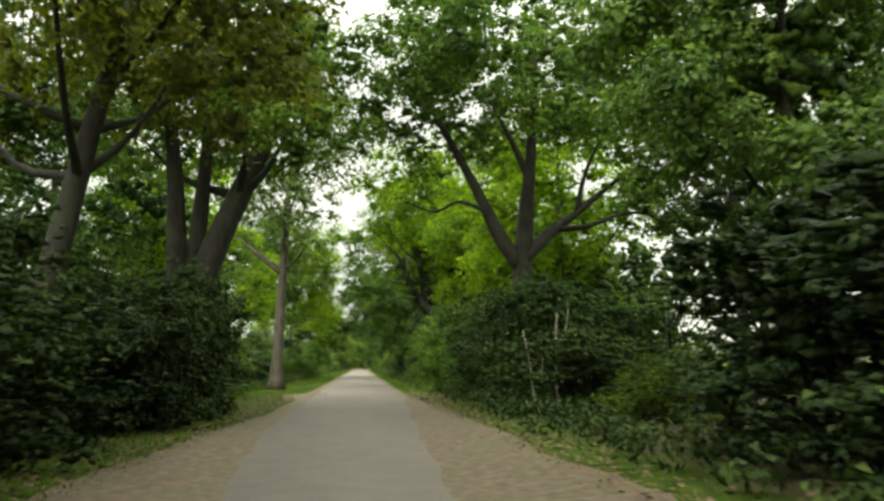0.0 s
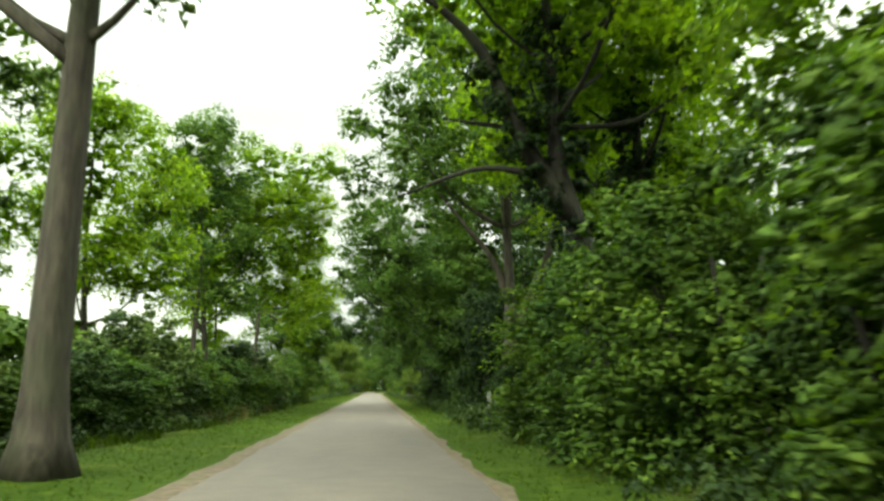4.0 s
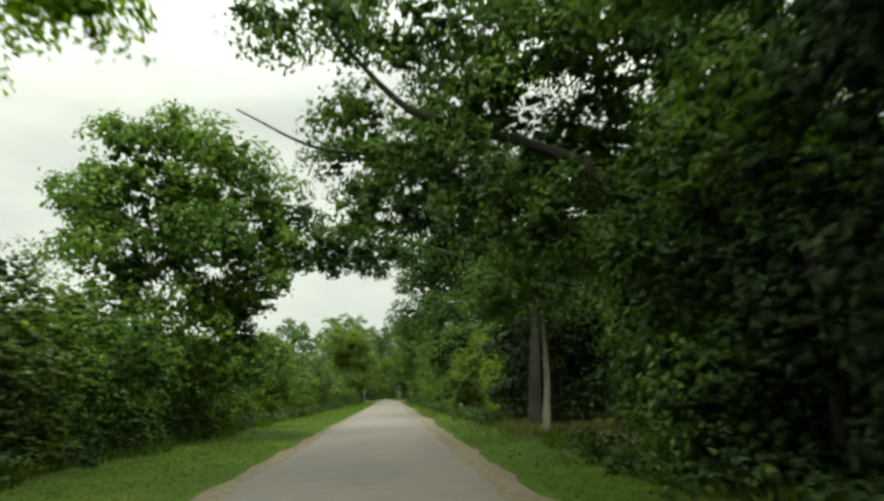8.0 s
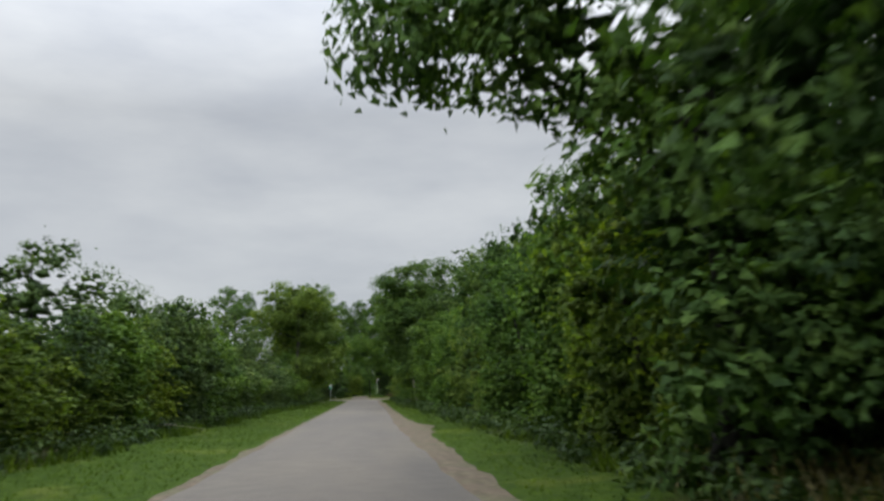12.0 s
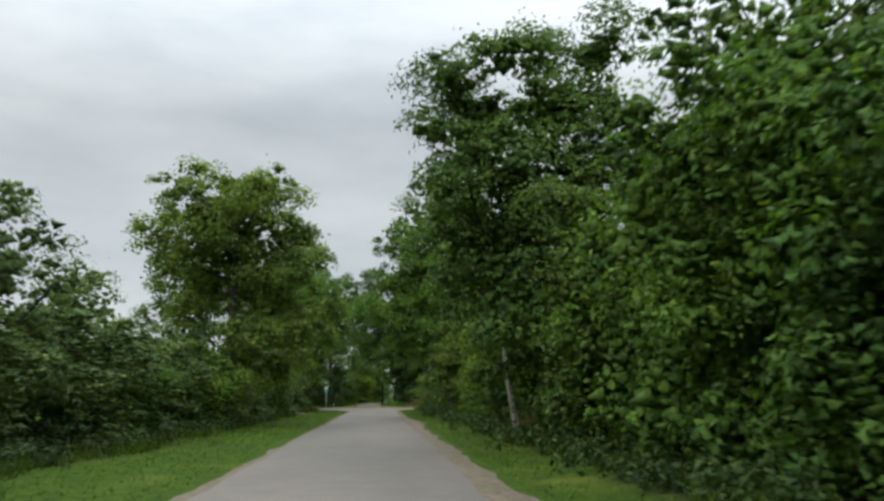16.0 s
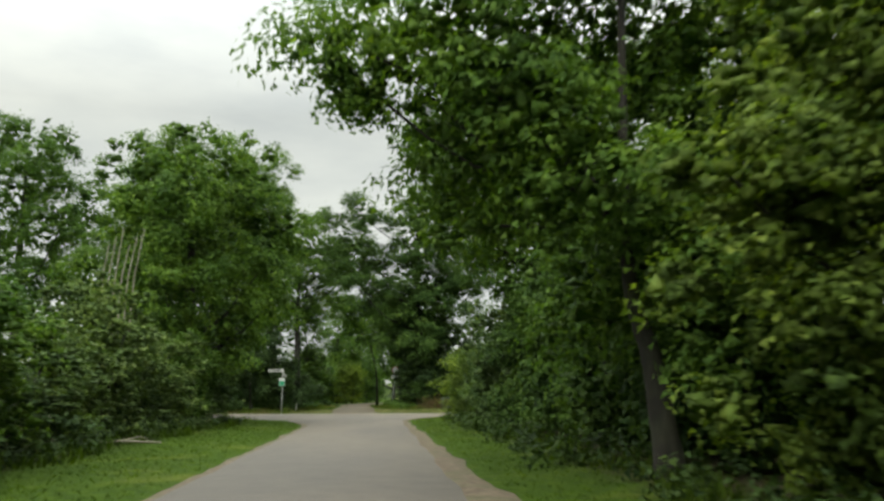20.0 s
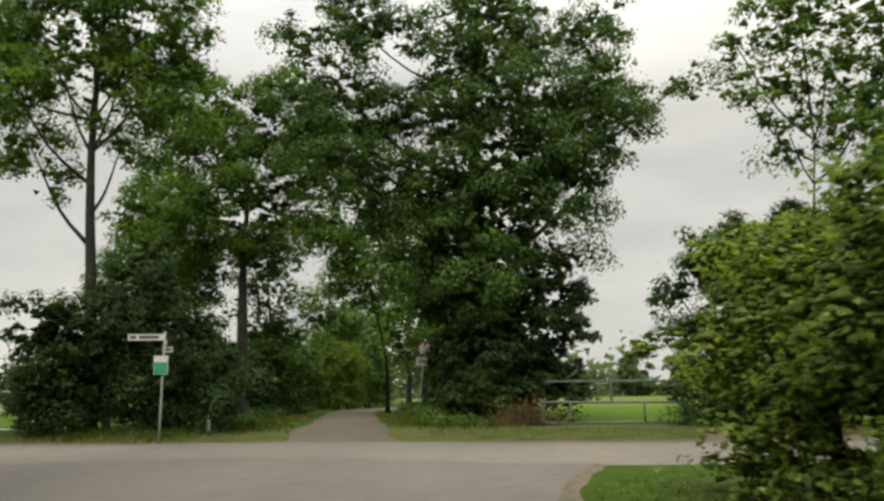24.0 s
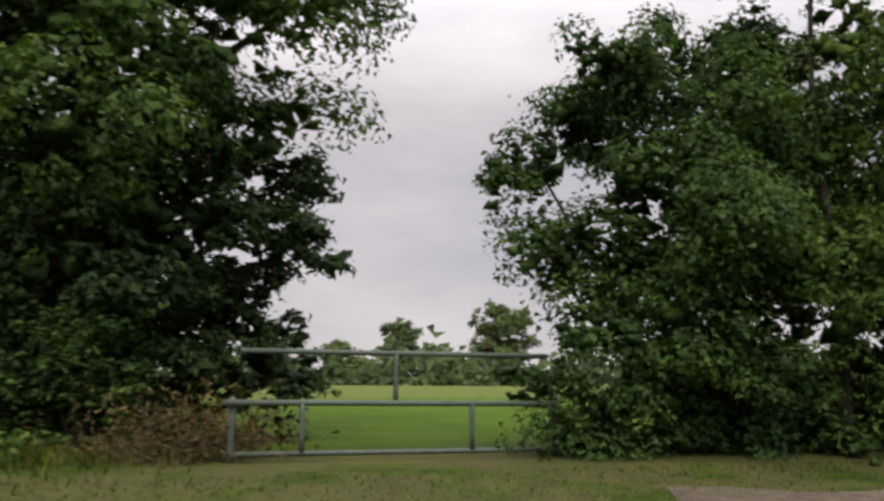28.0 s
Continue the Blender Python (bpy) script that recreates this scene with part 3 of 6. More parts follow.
strip("road_shoulder_right", [(y, east_edge(y) - 0.1, 1.95 + 0.55 * math.exp(-((y - 157) / 4) ** 2) + 0.5 * math.exp(-((y - 213) / 4) ** 2) + 0.4 * math.exp(-((y - 125) / 3) ** 2) + abs(wob(y, 5.0, 0.1)) + wide(y, 1.3, 0.0, 14, 36) * (y < 36) + flare(y) * 0.8) for y in np.arange(-40, 260, 0.7)], 0.014, SHOULDER, "strip of brown soil and dead leaves along the lane's edge", "soil", 0.03)


def cross_y(x, side):
    return (259.3 if side < 0 else 266.4) - 0.18 * x


cv, cf = [], []
cxs = list(np.arange(-90, 90.1, 1.5))
for x in cxs:
    e = wob(x, 3.0, 0.05)
    cv += [(x, cross_y(x, -1) - 0.1 + e, -0.02), (x, cross_y(x, -1) + e, 0.036), (x, cross_y(x, -1) + 3.6, 0.062), (x, cross_y(x, 1) + e, 0.04), (x, cross_y(x, 1) + 0.1 + e, -0.02)]
for i in range(len(cxs) - 1):
    for j in range(4):
        cf.append([i * 5 + j, (i + 1) * 5 + j, (i + 1) * 5 + j + 1, i * 5 + j + 1])
tagged(new("road_crossing", mesh_of("road_crossing", cv, cf, ROAD_SANDY, True)), "pale sandy asphalt road crossing the lane's end", "road", kind="structure")
sv, sf = [], []
sxs = [x for x in np.arange(-24, 24.1, 0.6)]
for x in sxs:
    y0 = cross_y(x, 1) - 0.7 - abs(wob(x, 2.0, 0.2))
    y1 = cross_y(x, 1) + 0.42 + abs(wob(x, 6.0, 0.22)) + (0.9 if x > 9 else 0.0)
    sv += [(x, y0, 0.055), (x, (y0 + y1) / 2, ground_z(x, (y0 + y1) / 2) + 0.05), (x, y1, ground_z(x, y1) + 0.008)]
for i in range(len(sxs) - 1):
    if -4.2 < sxs[i] < 2.2:
        continue
    for j in range(2):
        sf.append([i * 3 + j, (i + 1) * 3 + j, (i + 1) * 3 + j + 1, i * 3 + j + 1])
tagged(new("road_shoulder_far", mesh_of("road_shoulder_far", sv, sf, SHOULDER, True)), "worn strip of brown soil along the crossing road", "soil", kind="structure")
tv, tf = [], []
tys = list(np.arange(265.5, 290, 0.5)) + list(np.arange(290, 420, 1.5))
for y in tys:
    c = float(np.interp(y, [265, 280, 292, 298, 303, 312, 330, 420], [-0.65, -0.8, -1.1, -0.7, 0.8, 4.6, 12.0, 40.0]))
    w = 1.12 + 0.8 * math.exp(-(y - 265.5) / 2.0)
    up = max(0.0, min(1.0, (y - 265.9) / 1.6))
    z = ground_z(c, y) - 0.07 * (1 - up)
    a, b = c - w + wob(y, 1, .08), c + w + wob(y, 2, .08)
    tv += [(a - 0.14, y, z - 0.08), (a, y, z + 0.06), (c - 0.55, y, z + 0.05), (c, y, z + 0.1), (c + 0.55, y, z + 0.05), (b, y, z + 0.06), (b + 0.14, y, z - 0.08)]
for i in range(len(tys) - 1):
    for j in range(6):
        tf.append([i * 7 + j, i * 7 + j + 1, (i + 1) * 7 + j + 1, (i + 1) * 7 + j])
tagged(new("road_track", mesh_of("road_track", tv, tf, TRACK_DIRT, True)), "narrow rutted gravel farm track beyond the junction", "track", kind="structure")


# ---------- shrubs of the hedges ----------
SHRUBS = {}


def shrub(kind, x, y, wide_x, wide_y, high, turn, label, group):
    """A hedge shrub; its kinds are built once, then copied with another turn and size."""
    leaf, size, dens, seed, clump = KINDS[kind]
    g = ground_z(x, y) - 0.03
    m = pose(x, y, g, 0, 0, turn) @ Matrix.Diagonal((wide_x / 4.1, wide_y / 4.1, high / 4.2, 1))
    if kind not in SHRUBS:
        rng = np.random.default_rng(seed)
        t = thing("hedge_shrub", 0, 0, 0, label, "shrub", group)
        lobes = [(0, 0, 1.9, 1.3, 1.3, 1.6)]
        for i in range(11):
            a, hh = i * 2.4 + rng.uniform(-.4, .4), (i + 0.5) / 11
            d = 1.35 * math.sin(math.pi * (0.3 + 0.62 * hh)) * rng.uniform(0.75, 1.1)
            s = rng.uniform(0.45, 0.95)
            lobes.append((d * math.cos(a), d * math.sin(a), 0.85 + 2.65 * hh, s, s, s * 0.7))
        for i in range(6):
            a = i * 1.05 + rng.uniform(-.2, .2)
            lobes.append((1.0 * math.cos(a), 1.0 * math.sin(a), 0.4, 0.55, 0.55, 0.45))
        for i in range(4):
            a = rng.uniform(0, 6.28)
            put_part("stem", tube_mesh("stem", bend([(0.25 * math.cos(a), 0.25 * math.sin(a), 0), (0.5 * math.cos(a), 0.5 * math.sin(a), 1.2), (0.9 * math.cos(a), 0.9 * math.sin(a), 2.8)], 5), np.linspace(0.07, 0.02, 5), BARK_DARK_SHADED, 5, 0.1, seed + i), t)
        # long shoots that stand out of the outline
        for i in range(16):
            d = sphere_dirs(1, rng)[0]
            d[2] = abs(d[2]) + 0.25
            lobes.append((*(np.array([0, 0, 1.9]) + d / np.linalg.norm(d) * np.array([1.75, 1.75, 2.0])), 0.22, 0.22, rng.uniform(0.35, 0.7)))
        put_part("foliage", foliage("foliage", lobes, leaf, size, dens, seed, clump, 1.0, 0.5, 0.02, flat=0.66, thin_back=True), t)
        SHRUBS[kind] = t
        t.matrix_basis = m
        return t
    src = SHRUBS[kind]
    c = copy_thing(src, Matrix.Identity(4))
    c.matrix_basis = m
    return tagged(c, label, "shrub", group)


KINDS = {
    "mid_a": (LEAF_MID, 0.105, 21, 11, 0.38), "mid_b": (LEAF_MID, 0.1, 22, 12, 0.34),
    "dark_a": (LEAF_DARK, 0.105, 21, 13, 0.38), "dark_b": (LEAF_DARK, 0.1, 22, 14, 0.34),
    "lime_a": (LEAF_HAZEL, 0.1, 21, 15, 0.38), "grey_a": (LEAF_GREY, 0.095, 23, 16, 0.33), "grey_b": (LEAF_GREY, 0.1, 22, 17, 0.36),
    # the two darkest kinds have shade put into their leaf colour
    "yew_a": (IVY_AND_SHADED, 0.1, 22, 24, 0.36), "deep_a": (LEAF_SHADED, 0.1, 22, 20, 0.36), "fine_a": (LEAF_MID, 0.08, 31, 21, 0.3), "fine_b": (LEAF_DARK, 0.08, 31, 22, 0.3), "fine_c": (LEAF_OLIVE, 0.08, 31, 23, 0.3),
    "back_dark": (LEAF_DARK, 0.26, 3.6, 18, 0.6), "back_mid": (LEAF_MID, 0.26, 3.6, 19, 0.6),
}
WORDS = {"mid": "dense mid-green hedge shrub beside the lane", "dark": "dense dark green hedge shrub beside the lane", "lime": "yellow-green leafy shrub in the hedge", "yew": "shrub beside the lane, shade put into its almost black leaves", "deep": "shrub beside the lane, shade put into its very dark leaves", "fine": "dense fine-leaved green shrub beside the lane", "grey": "grey-green willowy shrub in the hedge", "back": "tall leafy shrub standing behind the hedge"}
row_rng = random.Random(5)


def hedge(y0, y1, x, step, wide_x, high, kinds, group, jitter=0.35):
    step *= 1.3
    y = y0
    while y < y1:
        k = row_rng.choice(kinds)
        hh = high * row_rng.uniform(0.72, 1.25)
        # the eastern hedge steps back and gets lower before the old forked tree
        back = 1.0 if x == 5.0 and y > 54.5 else 0.0
        hh *= 1 - 0.35 * back
        # the shrubs thin out beneath the dark trees
        if 97.5 < y < 108.5 and x in (10.0, 6.8):
            hh *= 0.25
        shrub(k, x + 1.3 * back + row_rng.uniform(-jitter, jitter), y + row_rng.uniform(-0.4, 0.4), wide_x * row_rng.uniform(0.85, 1.2), step * row_rng.uniform(1.25, 1.6), hh, (180 if x > 0 else 0) + row_rng.uniform(-30, 30), WORDS[k.split("_")[0]], group)
        y += step * row_rng.uniform(0.85, 1.15)


LEFT, RIGHT = "shrubs of the western hedge", "shrubs of the eastern hedge"
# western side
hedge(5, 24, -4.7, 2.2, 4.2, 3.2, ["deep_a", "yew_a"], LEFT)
# these shrubs have the shade they stand in painted into their leaves
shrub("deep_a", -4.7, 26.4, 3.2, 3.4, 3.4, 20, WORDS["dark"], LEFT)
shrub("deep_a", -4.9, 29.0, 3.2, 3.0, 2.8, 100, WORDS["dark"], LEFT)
hedge(30.5, 36, -6.4, 2.4, 3.8, 2.6, ["mid_a", "dark_b"], LEFT)
hedge(41, 56, -7.6, 2.4, 3.8, 2.5, ["grey_a", "mid_b", "grey_b"], LEFT)
hedge(56, 98, -6.8, 2.3, 3.8, 3.1, ["grey_a", "mid_b", "dark_b"], LEFT)
hedge(97, 118, -6.9, 2.2, 4.0, 3.6, ["mid_a", "lime_a"], LEFT)
hedge(118, 160, -7.7, 2.3, 4.4, 3.6, ["lime_a", "mid_b", "lime_a"], LEFT)
hedge(160, 202, -7.6, 2.3, 4.4, 3.5, ["grey_a", "mid_b", "grey_b"], LEFT)
hedge(202, 249, -7.2, 2.3, 4.4, 3.6, ["grey_a", "mid_b", "grey_b"], LEFT)
shrub("mid_a", -7.0, 132.5, 4.2, 4.4, 4.8, 40, WORDS["mid"], LEFT)
shrub("mid_a", -6.8, 129.6, 4.2, 4.0, 4.8, 160, WORDS["mid"], LEFT)
shrub("mid_b", -6.9, 162.4, 4.2, 4.4, 5.0, 60, WORDS["mid"], LEFT)
shrub("grey_b", -6.7, 160.4, 4.2, 4.0, 4.7, 60, WORDS["grey"], LEFT)
shrub("mid_b", -6.9, 165.2, 4.2, 4.0, 4.4, 200, WORDS["mid"], LEFT)
shrub("mid_b", -7.2, 136.0, 4.0, 4.0, 4.0, 140, WORDS["mid"], LEFT)
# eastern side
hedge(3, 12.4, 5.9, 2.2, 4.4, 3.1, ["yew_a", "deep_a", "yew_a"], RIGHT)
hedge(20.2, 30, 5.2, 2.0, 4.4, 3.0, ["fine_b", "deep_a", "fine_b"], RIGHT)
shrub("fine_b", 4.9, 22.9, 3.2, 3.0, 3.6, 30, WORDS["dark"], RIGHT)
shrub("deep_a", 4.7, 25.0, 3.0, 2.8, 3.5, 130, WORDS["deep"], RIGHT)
shrub("lime_a", 6.4, 17.4, 3.0, 2.6, 1.4, 130, WORDS["lime"], RIGHT)
hedge(30, 60, 5.0, 2.1, 4.2, 4.2, ["fine_b", "fine_a"], RIGHT)
hedge(62.5, 68, 7.4, 2.0, 3.4, 2.2, ["mid_b", "mid_a"], RIGHT)
# the darkest kinds here carry the shade of the trees in their colour
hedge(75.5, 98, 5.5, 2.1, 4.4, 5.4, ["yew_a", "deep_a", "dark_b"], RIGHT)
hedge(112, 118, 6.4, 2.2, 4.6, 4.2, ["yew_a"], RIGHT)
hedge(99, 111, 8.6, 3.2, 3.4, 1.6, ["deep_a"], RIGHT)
hedge(118.5, 128, 6.4, 2.2, 4.4, 4.6, ["lime_a"], RIGHT)
hedge(126, 132, 7.2, 2.2, 4.6, 5.6, ["lime_a", "mid_a"], RIGHT)
hedge(133, 139, 7.4, 2.2, 4.2, 4.6, ["dark_a", "dark_b"], RIGHT)
hedge(139, 148, 6.0, 2.3, 4.6, 5.4, ["mid_a", "lime_a"], RIGHT)
hedge(148, 158, 6.1, 1.9, 5.0, 5.5, ["fine_a", "fine_b", "fine_c"], RIGHT)
hedge(158, 167, 6.2, 1.9, 5.0, 6.4, ["fine_a", "fine_b", "fine_c"], RIGHT)
hedge(167, 172, 6.1, 1.9, 5.0, 5.2, ["fine_a", "fine_c"], RIGHT)
hedge(172, 190, 6.0, 2.3, 4.6, 5.8, ["mid_a", "lime_a", "mid_b"], RIGHT)
hedge(190, 197, 6.9, 2.2, 4.2, 4.6, ["dark_a", "dark_b"], RIGHT)
hedge(200.5, 219, 6.0, 2.2, 4.6, 6.2, ["lime_a"], RIGHT)
hedge(223, 240, 6.2, 2.2, 4.6, 5.0, ["dark_b", "mid_a"], RIGHT)
hedge(240, 249, 6.1, 2.1, 4.6, 4.6, ["mid_b", "mid_a", "grey_b"], RIGHT)
shrub("fine_c", 5.6, 250.6, 4.8, 4.2, 3.7, 200, WORDS["mid"], RIGHT)
shrub("fine_c", 5.5, 253.2, 5.2, 3.8, 3.4, 200, WORDS["mid"], RIGHT)
shrub("fine_c", 9.0, 253.6, 4.8, 4.2, 4.2, 220, WORDS["mid"], RIGHT)
# second rows that close the view behind
BACK = "tall shrubs behind the hedges"
hedge(0, 11, 9.4, 3.2, 5.0, 6.0, ["back_dark", "back_mid"], BACK, 0.8)
hedge(29, 36, 9.4, 3.2, 5.0, 4.4, ["back_dark", "back_mid"], BACK, 0.8)
hedge(36, 70, 9.4, 3.2, 5.0, 6.0, ["back_dark", "back_mid"], BACK, 0.8)
hedge(74, 250, 10.0, 3.2, 5.0, 6.2, ["back_dark", "back_mid"], BACK, 0.8)
hedge(4, 40, -9.6, 3.2, 5.0, 3.2, ["back_dark", "back_mid"], BACK, 0.8)
hedge(44, 112, -11.6, 3.4, 5.0, 3.6, ["back_mid"], BACK, 0.8)

# ---------- trees, from the lane's start to the junction ----------
# Trees behind and beside the start, added so their crowns darken the lane.
for k, (tx, ty) in enumerate([(-5.2, -4), (5.4, -3), (-5.4, 3.5), (5.8, 5), (-5.0, -14), (5.2, -13)]):
    tree("roadside_tree", "roadside tree added to shade the lane's start", tx, ty, 13, 0.3, 5.0, 4.8, LEAF_DARK, BARK_DARK_SHADED, 180 + k, size=0.24, density=3.0, core=0.35, lobes_n=9, lean=(-0.25 * tx, 0), n_limbs=4, group="trees over the lane's start")
hedge(-16, 4, 5.8, 3.0, 4.2, 3.4, ["back_dark"], BACK)
hedge(-16, 4, -5.8, 3.0, 4.2, 3.2, ["back_dark"], BACK)
tree("roadside_tree", "dark old roadside tree with low hanging branches", -5.1, 14.0, 13, 0.29, 5.2, 4.8, LEAF_RUST, BARK_DARK_SHADED, 101, lean=(2.8, 0.2), density=12, core=0.3)
tree("leaning_tree", "big old tree with three thick leaning stems", -4.1, 24.4, 14, 0.55, 4.8, 6.4, LEAF_MID, BARK_DARK_SHADED, 102, lean=(0.4, 0.5), density=15, core=0.5, n_limbs=4, path=[(0.0, 0, 0), (0.0, 0, 2.2), (0.2, 0, 3.9), (1.45, 0, 6.8), (2.2, 0, 8.6), (3.2, 0, 11)],
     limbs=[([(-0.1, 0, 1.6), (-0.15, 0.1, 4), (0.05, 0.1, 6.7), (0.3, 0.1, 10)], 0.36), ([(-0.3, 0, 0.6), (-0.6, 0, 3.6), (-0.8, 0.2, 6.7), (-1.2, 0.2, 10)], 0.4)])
# shade round the leaning tree is put into these shrubs' leaf colour
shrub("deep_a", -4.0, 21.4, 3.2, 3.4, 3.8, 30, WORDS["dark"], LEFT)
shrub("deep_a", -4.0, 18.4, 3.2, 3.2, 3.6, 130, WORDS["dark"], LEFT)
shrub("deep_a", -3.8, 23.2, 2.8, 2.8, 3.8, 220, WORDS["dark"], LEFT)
for k, (tx, ty, th) in enumerate([(-9.2, 19, 11), (-9.6, 29, 12), (-9.0, 37, 9)]):
    tree("field_edge_tree", "dark leafy tree at the field's edge", tx, ty, th, 0.24, 4.0, 1.6, LEAF_DARK, BARK_DARK_SHADED, 190 + k, density=11, lobes_n=13, n_limbs=4, core=0.4, group="trees at the field's edge")
tree("field_edge_tree", "light green tree at the field's edge", -8.2, 34.0, 10, 0.18, 3.2, 2.4, LEAF_LIME, BARK_DARK_SHADED, 194, size=0.15, density=13, core=0.1, lobes_n=14, n_limbs=5, lean=(0.8, 0), group="trees at the field's edge")
tree("poplar_tree", "tall straight poplar with sparse leaves beside the lane", -4.35, 47.4, 20, 0.37, 4.6, 7.0, LEAF_GREY, BARK, 103, density=9, lobes_n=16, n_limbs=12, core=0.0, path=[(0.18, 0, 0), (0.3, 0, 3), (0.65, 0, 9), (1.2, 0, 17)],
     limbs=[([(0.45, 0, 6.0), (-1.2, 0, 7.4), (-2.6, 0.2, 8.6), (-4.4, 0.2, 9.8)], 0.12), ([(0.6, 0, 8.4), (-0.4, 0, 9.6), (-1.6, 0, 12)], 0.14)])
tree("field_tree", "small round-crowned tree behind the hedge", -9.4, 51.0, 11, 0.2, 3.8, 2.2, LEAF_MID, BARK_DARK_SHADED, 104, density=14, core=0.1)
tree("oak_tree", "spreading oak with crooked dark limbs over the hedge", 4.85, 25.2, 14, 0.37, 5.8, 7.0, LEAF_MID, BARK_DARK_SHADED, 105, density=15, lobes_n=15, core=0.1, n_limbs=0, lean=(0.4, 0.8), twigs=50,
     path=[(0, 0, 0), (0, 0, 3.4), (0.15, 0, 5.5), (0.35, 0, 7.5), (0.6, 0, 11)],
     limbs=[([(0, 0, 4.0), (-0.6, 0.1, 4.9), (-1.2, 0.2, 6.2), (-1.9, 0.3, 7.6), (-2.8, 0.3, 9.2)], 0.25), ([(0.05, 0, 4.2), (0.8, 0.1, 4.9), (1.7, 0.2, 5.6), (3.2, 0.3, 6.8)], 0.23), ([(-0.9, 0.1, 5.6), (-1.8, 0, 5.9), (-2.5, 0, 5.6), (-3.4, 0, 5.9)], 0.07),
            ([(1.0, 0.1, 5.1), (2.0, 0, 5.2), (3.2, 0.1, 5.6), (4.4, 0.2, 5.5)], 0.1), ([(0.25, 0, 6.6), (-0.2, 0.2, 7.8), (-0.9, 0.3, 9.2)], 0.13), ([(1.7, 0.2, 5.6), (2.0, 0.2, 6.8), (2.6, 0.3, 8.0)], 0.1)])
tree("dense_tree", "dense dark green tree standing behind the hedge", 7.8, 14.6, 11, 0.22, 3.8, 2.2, LEAF_DARK, BARK_DARK_SHADED, 106, density=21.6, lobes_n=13)
tree("dense_tree", "tall dark tree standing behind the hedge", 11.0, 24.5, 12, 0.22, 4.4, 4.6, LEAF_DARK, BARK_DARK_SHADED, 146, size=0.16, density=16, core=0.4, n_limbs=7, lobes=spread(46, 1.5, [(0.5, 8.6, 2.2), (-2.4, 8.0, 1.2), (-1.6, 9.6, 1.5), (0.0, 6.6, 1.8), (-1.2, 5.6, 1.2), (1.5, 6.0, 1.8), (2.6, 8.0, 2.2), (-2.2, 6.6, 0.9), (0.6, 4.6, 1.2), (2.6, 4.2, 1.6), (3.0, 2.4, 1.4), (0.4, 10.8, 1.9), (3.2, 10.4, 2.0), (-0.6, 4.4, 0.6)]))
tree("dense_tree", "yellow-green leafy tree standing behind the hedge", 8.0, 34, 12, 0.24, 4.2, 3.0, LEAF_LIME, BARK_DARK_SHADED, 107, core=0.2, density=14, lobes_n=13)
tree("dense_tree", "yellow-green leafy tree standing behind the hedge", 7.4, 42, 13, 0.24, 4.2, 3.6, LEAF_LIME, BARK_DARK_SHADED, 141, core=0.2, density=14, lobes_n=13)
tree("ivy_tree", "forked tree with ivy-clad stems over the hedge", 4.6, 49.2, 14, 0.24, 4.4, 6.2, LEAF_LIME, BARK_DARK_SHADED, 108, density=12, lobes_n=14, core=0.2, lean=(-1.2, 0), path=[(0, 0, 0), (-0.5, 0, 3.4), (-0.9, 0, 5), (-1.0, 0, 7), (-1.1, 0, 11.5)],
     limbs=[([(-0.7, 0, 4.0), (-1.6, 0, 5.6), (-2.3, 0, 7.2), (-3.6, 0.1, 8.4)], 0.2), ([(-1.2, 0, 4.8), (-2.3, 0, 4.9), (-3.7, 0, 4.4)], 0.07), ([(-1.5, 0, 5.6), (-2.9, 0, 5.8)], 0.06)],
     ivy=[(-1.45, 0, 5.3, 0.45, 0.4, 0.9), (-1.9, 0, 6.4, 0.4, 0.4, 0.7), (-0.85, 0, 5.0, 0.5, 0.5, 1.3), (-0.95, 0, 6.9, 0.38, 0.36, 1.1)])
tree("ivy_tree", "forked tree with ivy-clad stems over the hedge", 6.0, 52.5, 13, 0.22, 3.6, 5.5, LEAF_LIME, BARK_DARK_SHADED, 109, density=12, core=0.2, ivy=[(0, 0, 5.6, 0.5, 0.5, 1.7), (0.1, 0, 7.4, 0.5, 0.45, 0.8)])
tree("lane_tree", "bright leafy tree arching over the lane", 8.4, 57.4, 13, 0.2, 4.2, 4.6, LEAF_LIME, BARK_DARK_SHADED, 110, core=0.3, density=14, lean=(-1.6, 0))
shrub("deep_a", 6.05, 67.7, 1.3, 1.5, 1.9, 200, "dark shrub grown over the end of the gate", RIGHT)
shrub("fine_b", 4.9, 61.0, 2.6, 2.6, 2.2, 70, WORDS["mid"], RIGHT)
tree("big_trunk_tree", "old tree with a thick forked trunk by the gate", 5.2, 65.1, 16, 0.4, 5.4, 7.0, LEAF_MID, BARK, 111, density=14, n_limbs=8, core=0.2, path=[(0, 0, 0), (0, 0, 1.8), (0.05, 0, 3.2), (0.0, 0, 5.6), (-0.2, 0.3, 13)],
     limbs=[([(0.0, 0, 2.3), (0.5, 0, 3.7), (1.5, 0, 6.0), (2.3, 0.2, 8.5)], 0.26), ([(0.0, 0, 4.2), (-0.5, 0, 5.6), (-1.5, 0, 6.9), (-2.4, 0.4, 8.2)], 0.15), ([(0.0, 0, 4.5), (0.1, 0, 7.4), (0.3, 0.2, 10)], 0.14)])
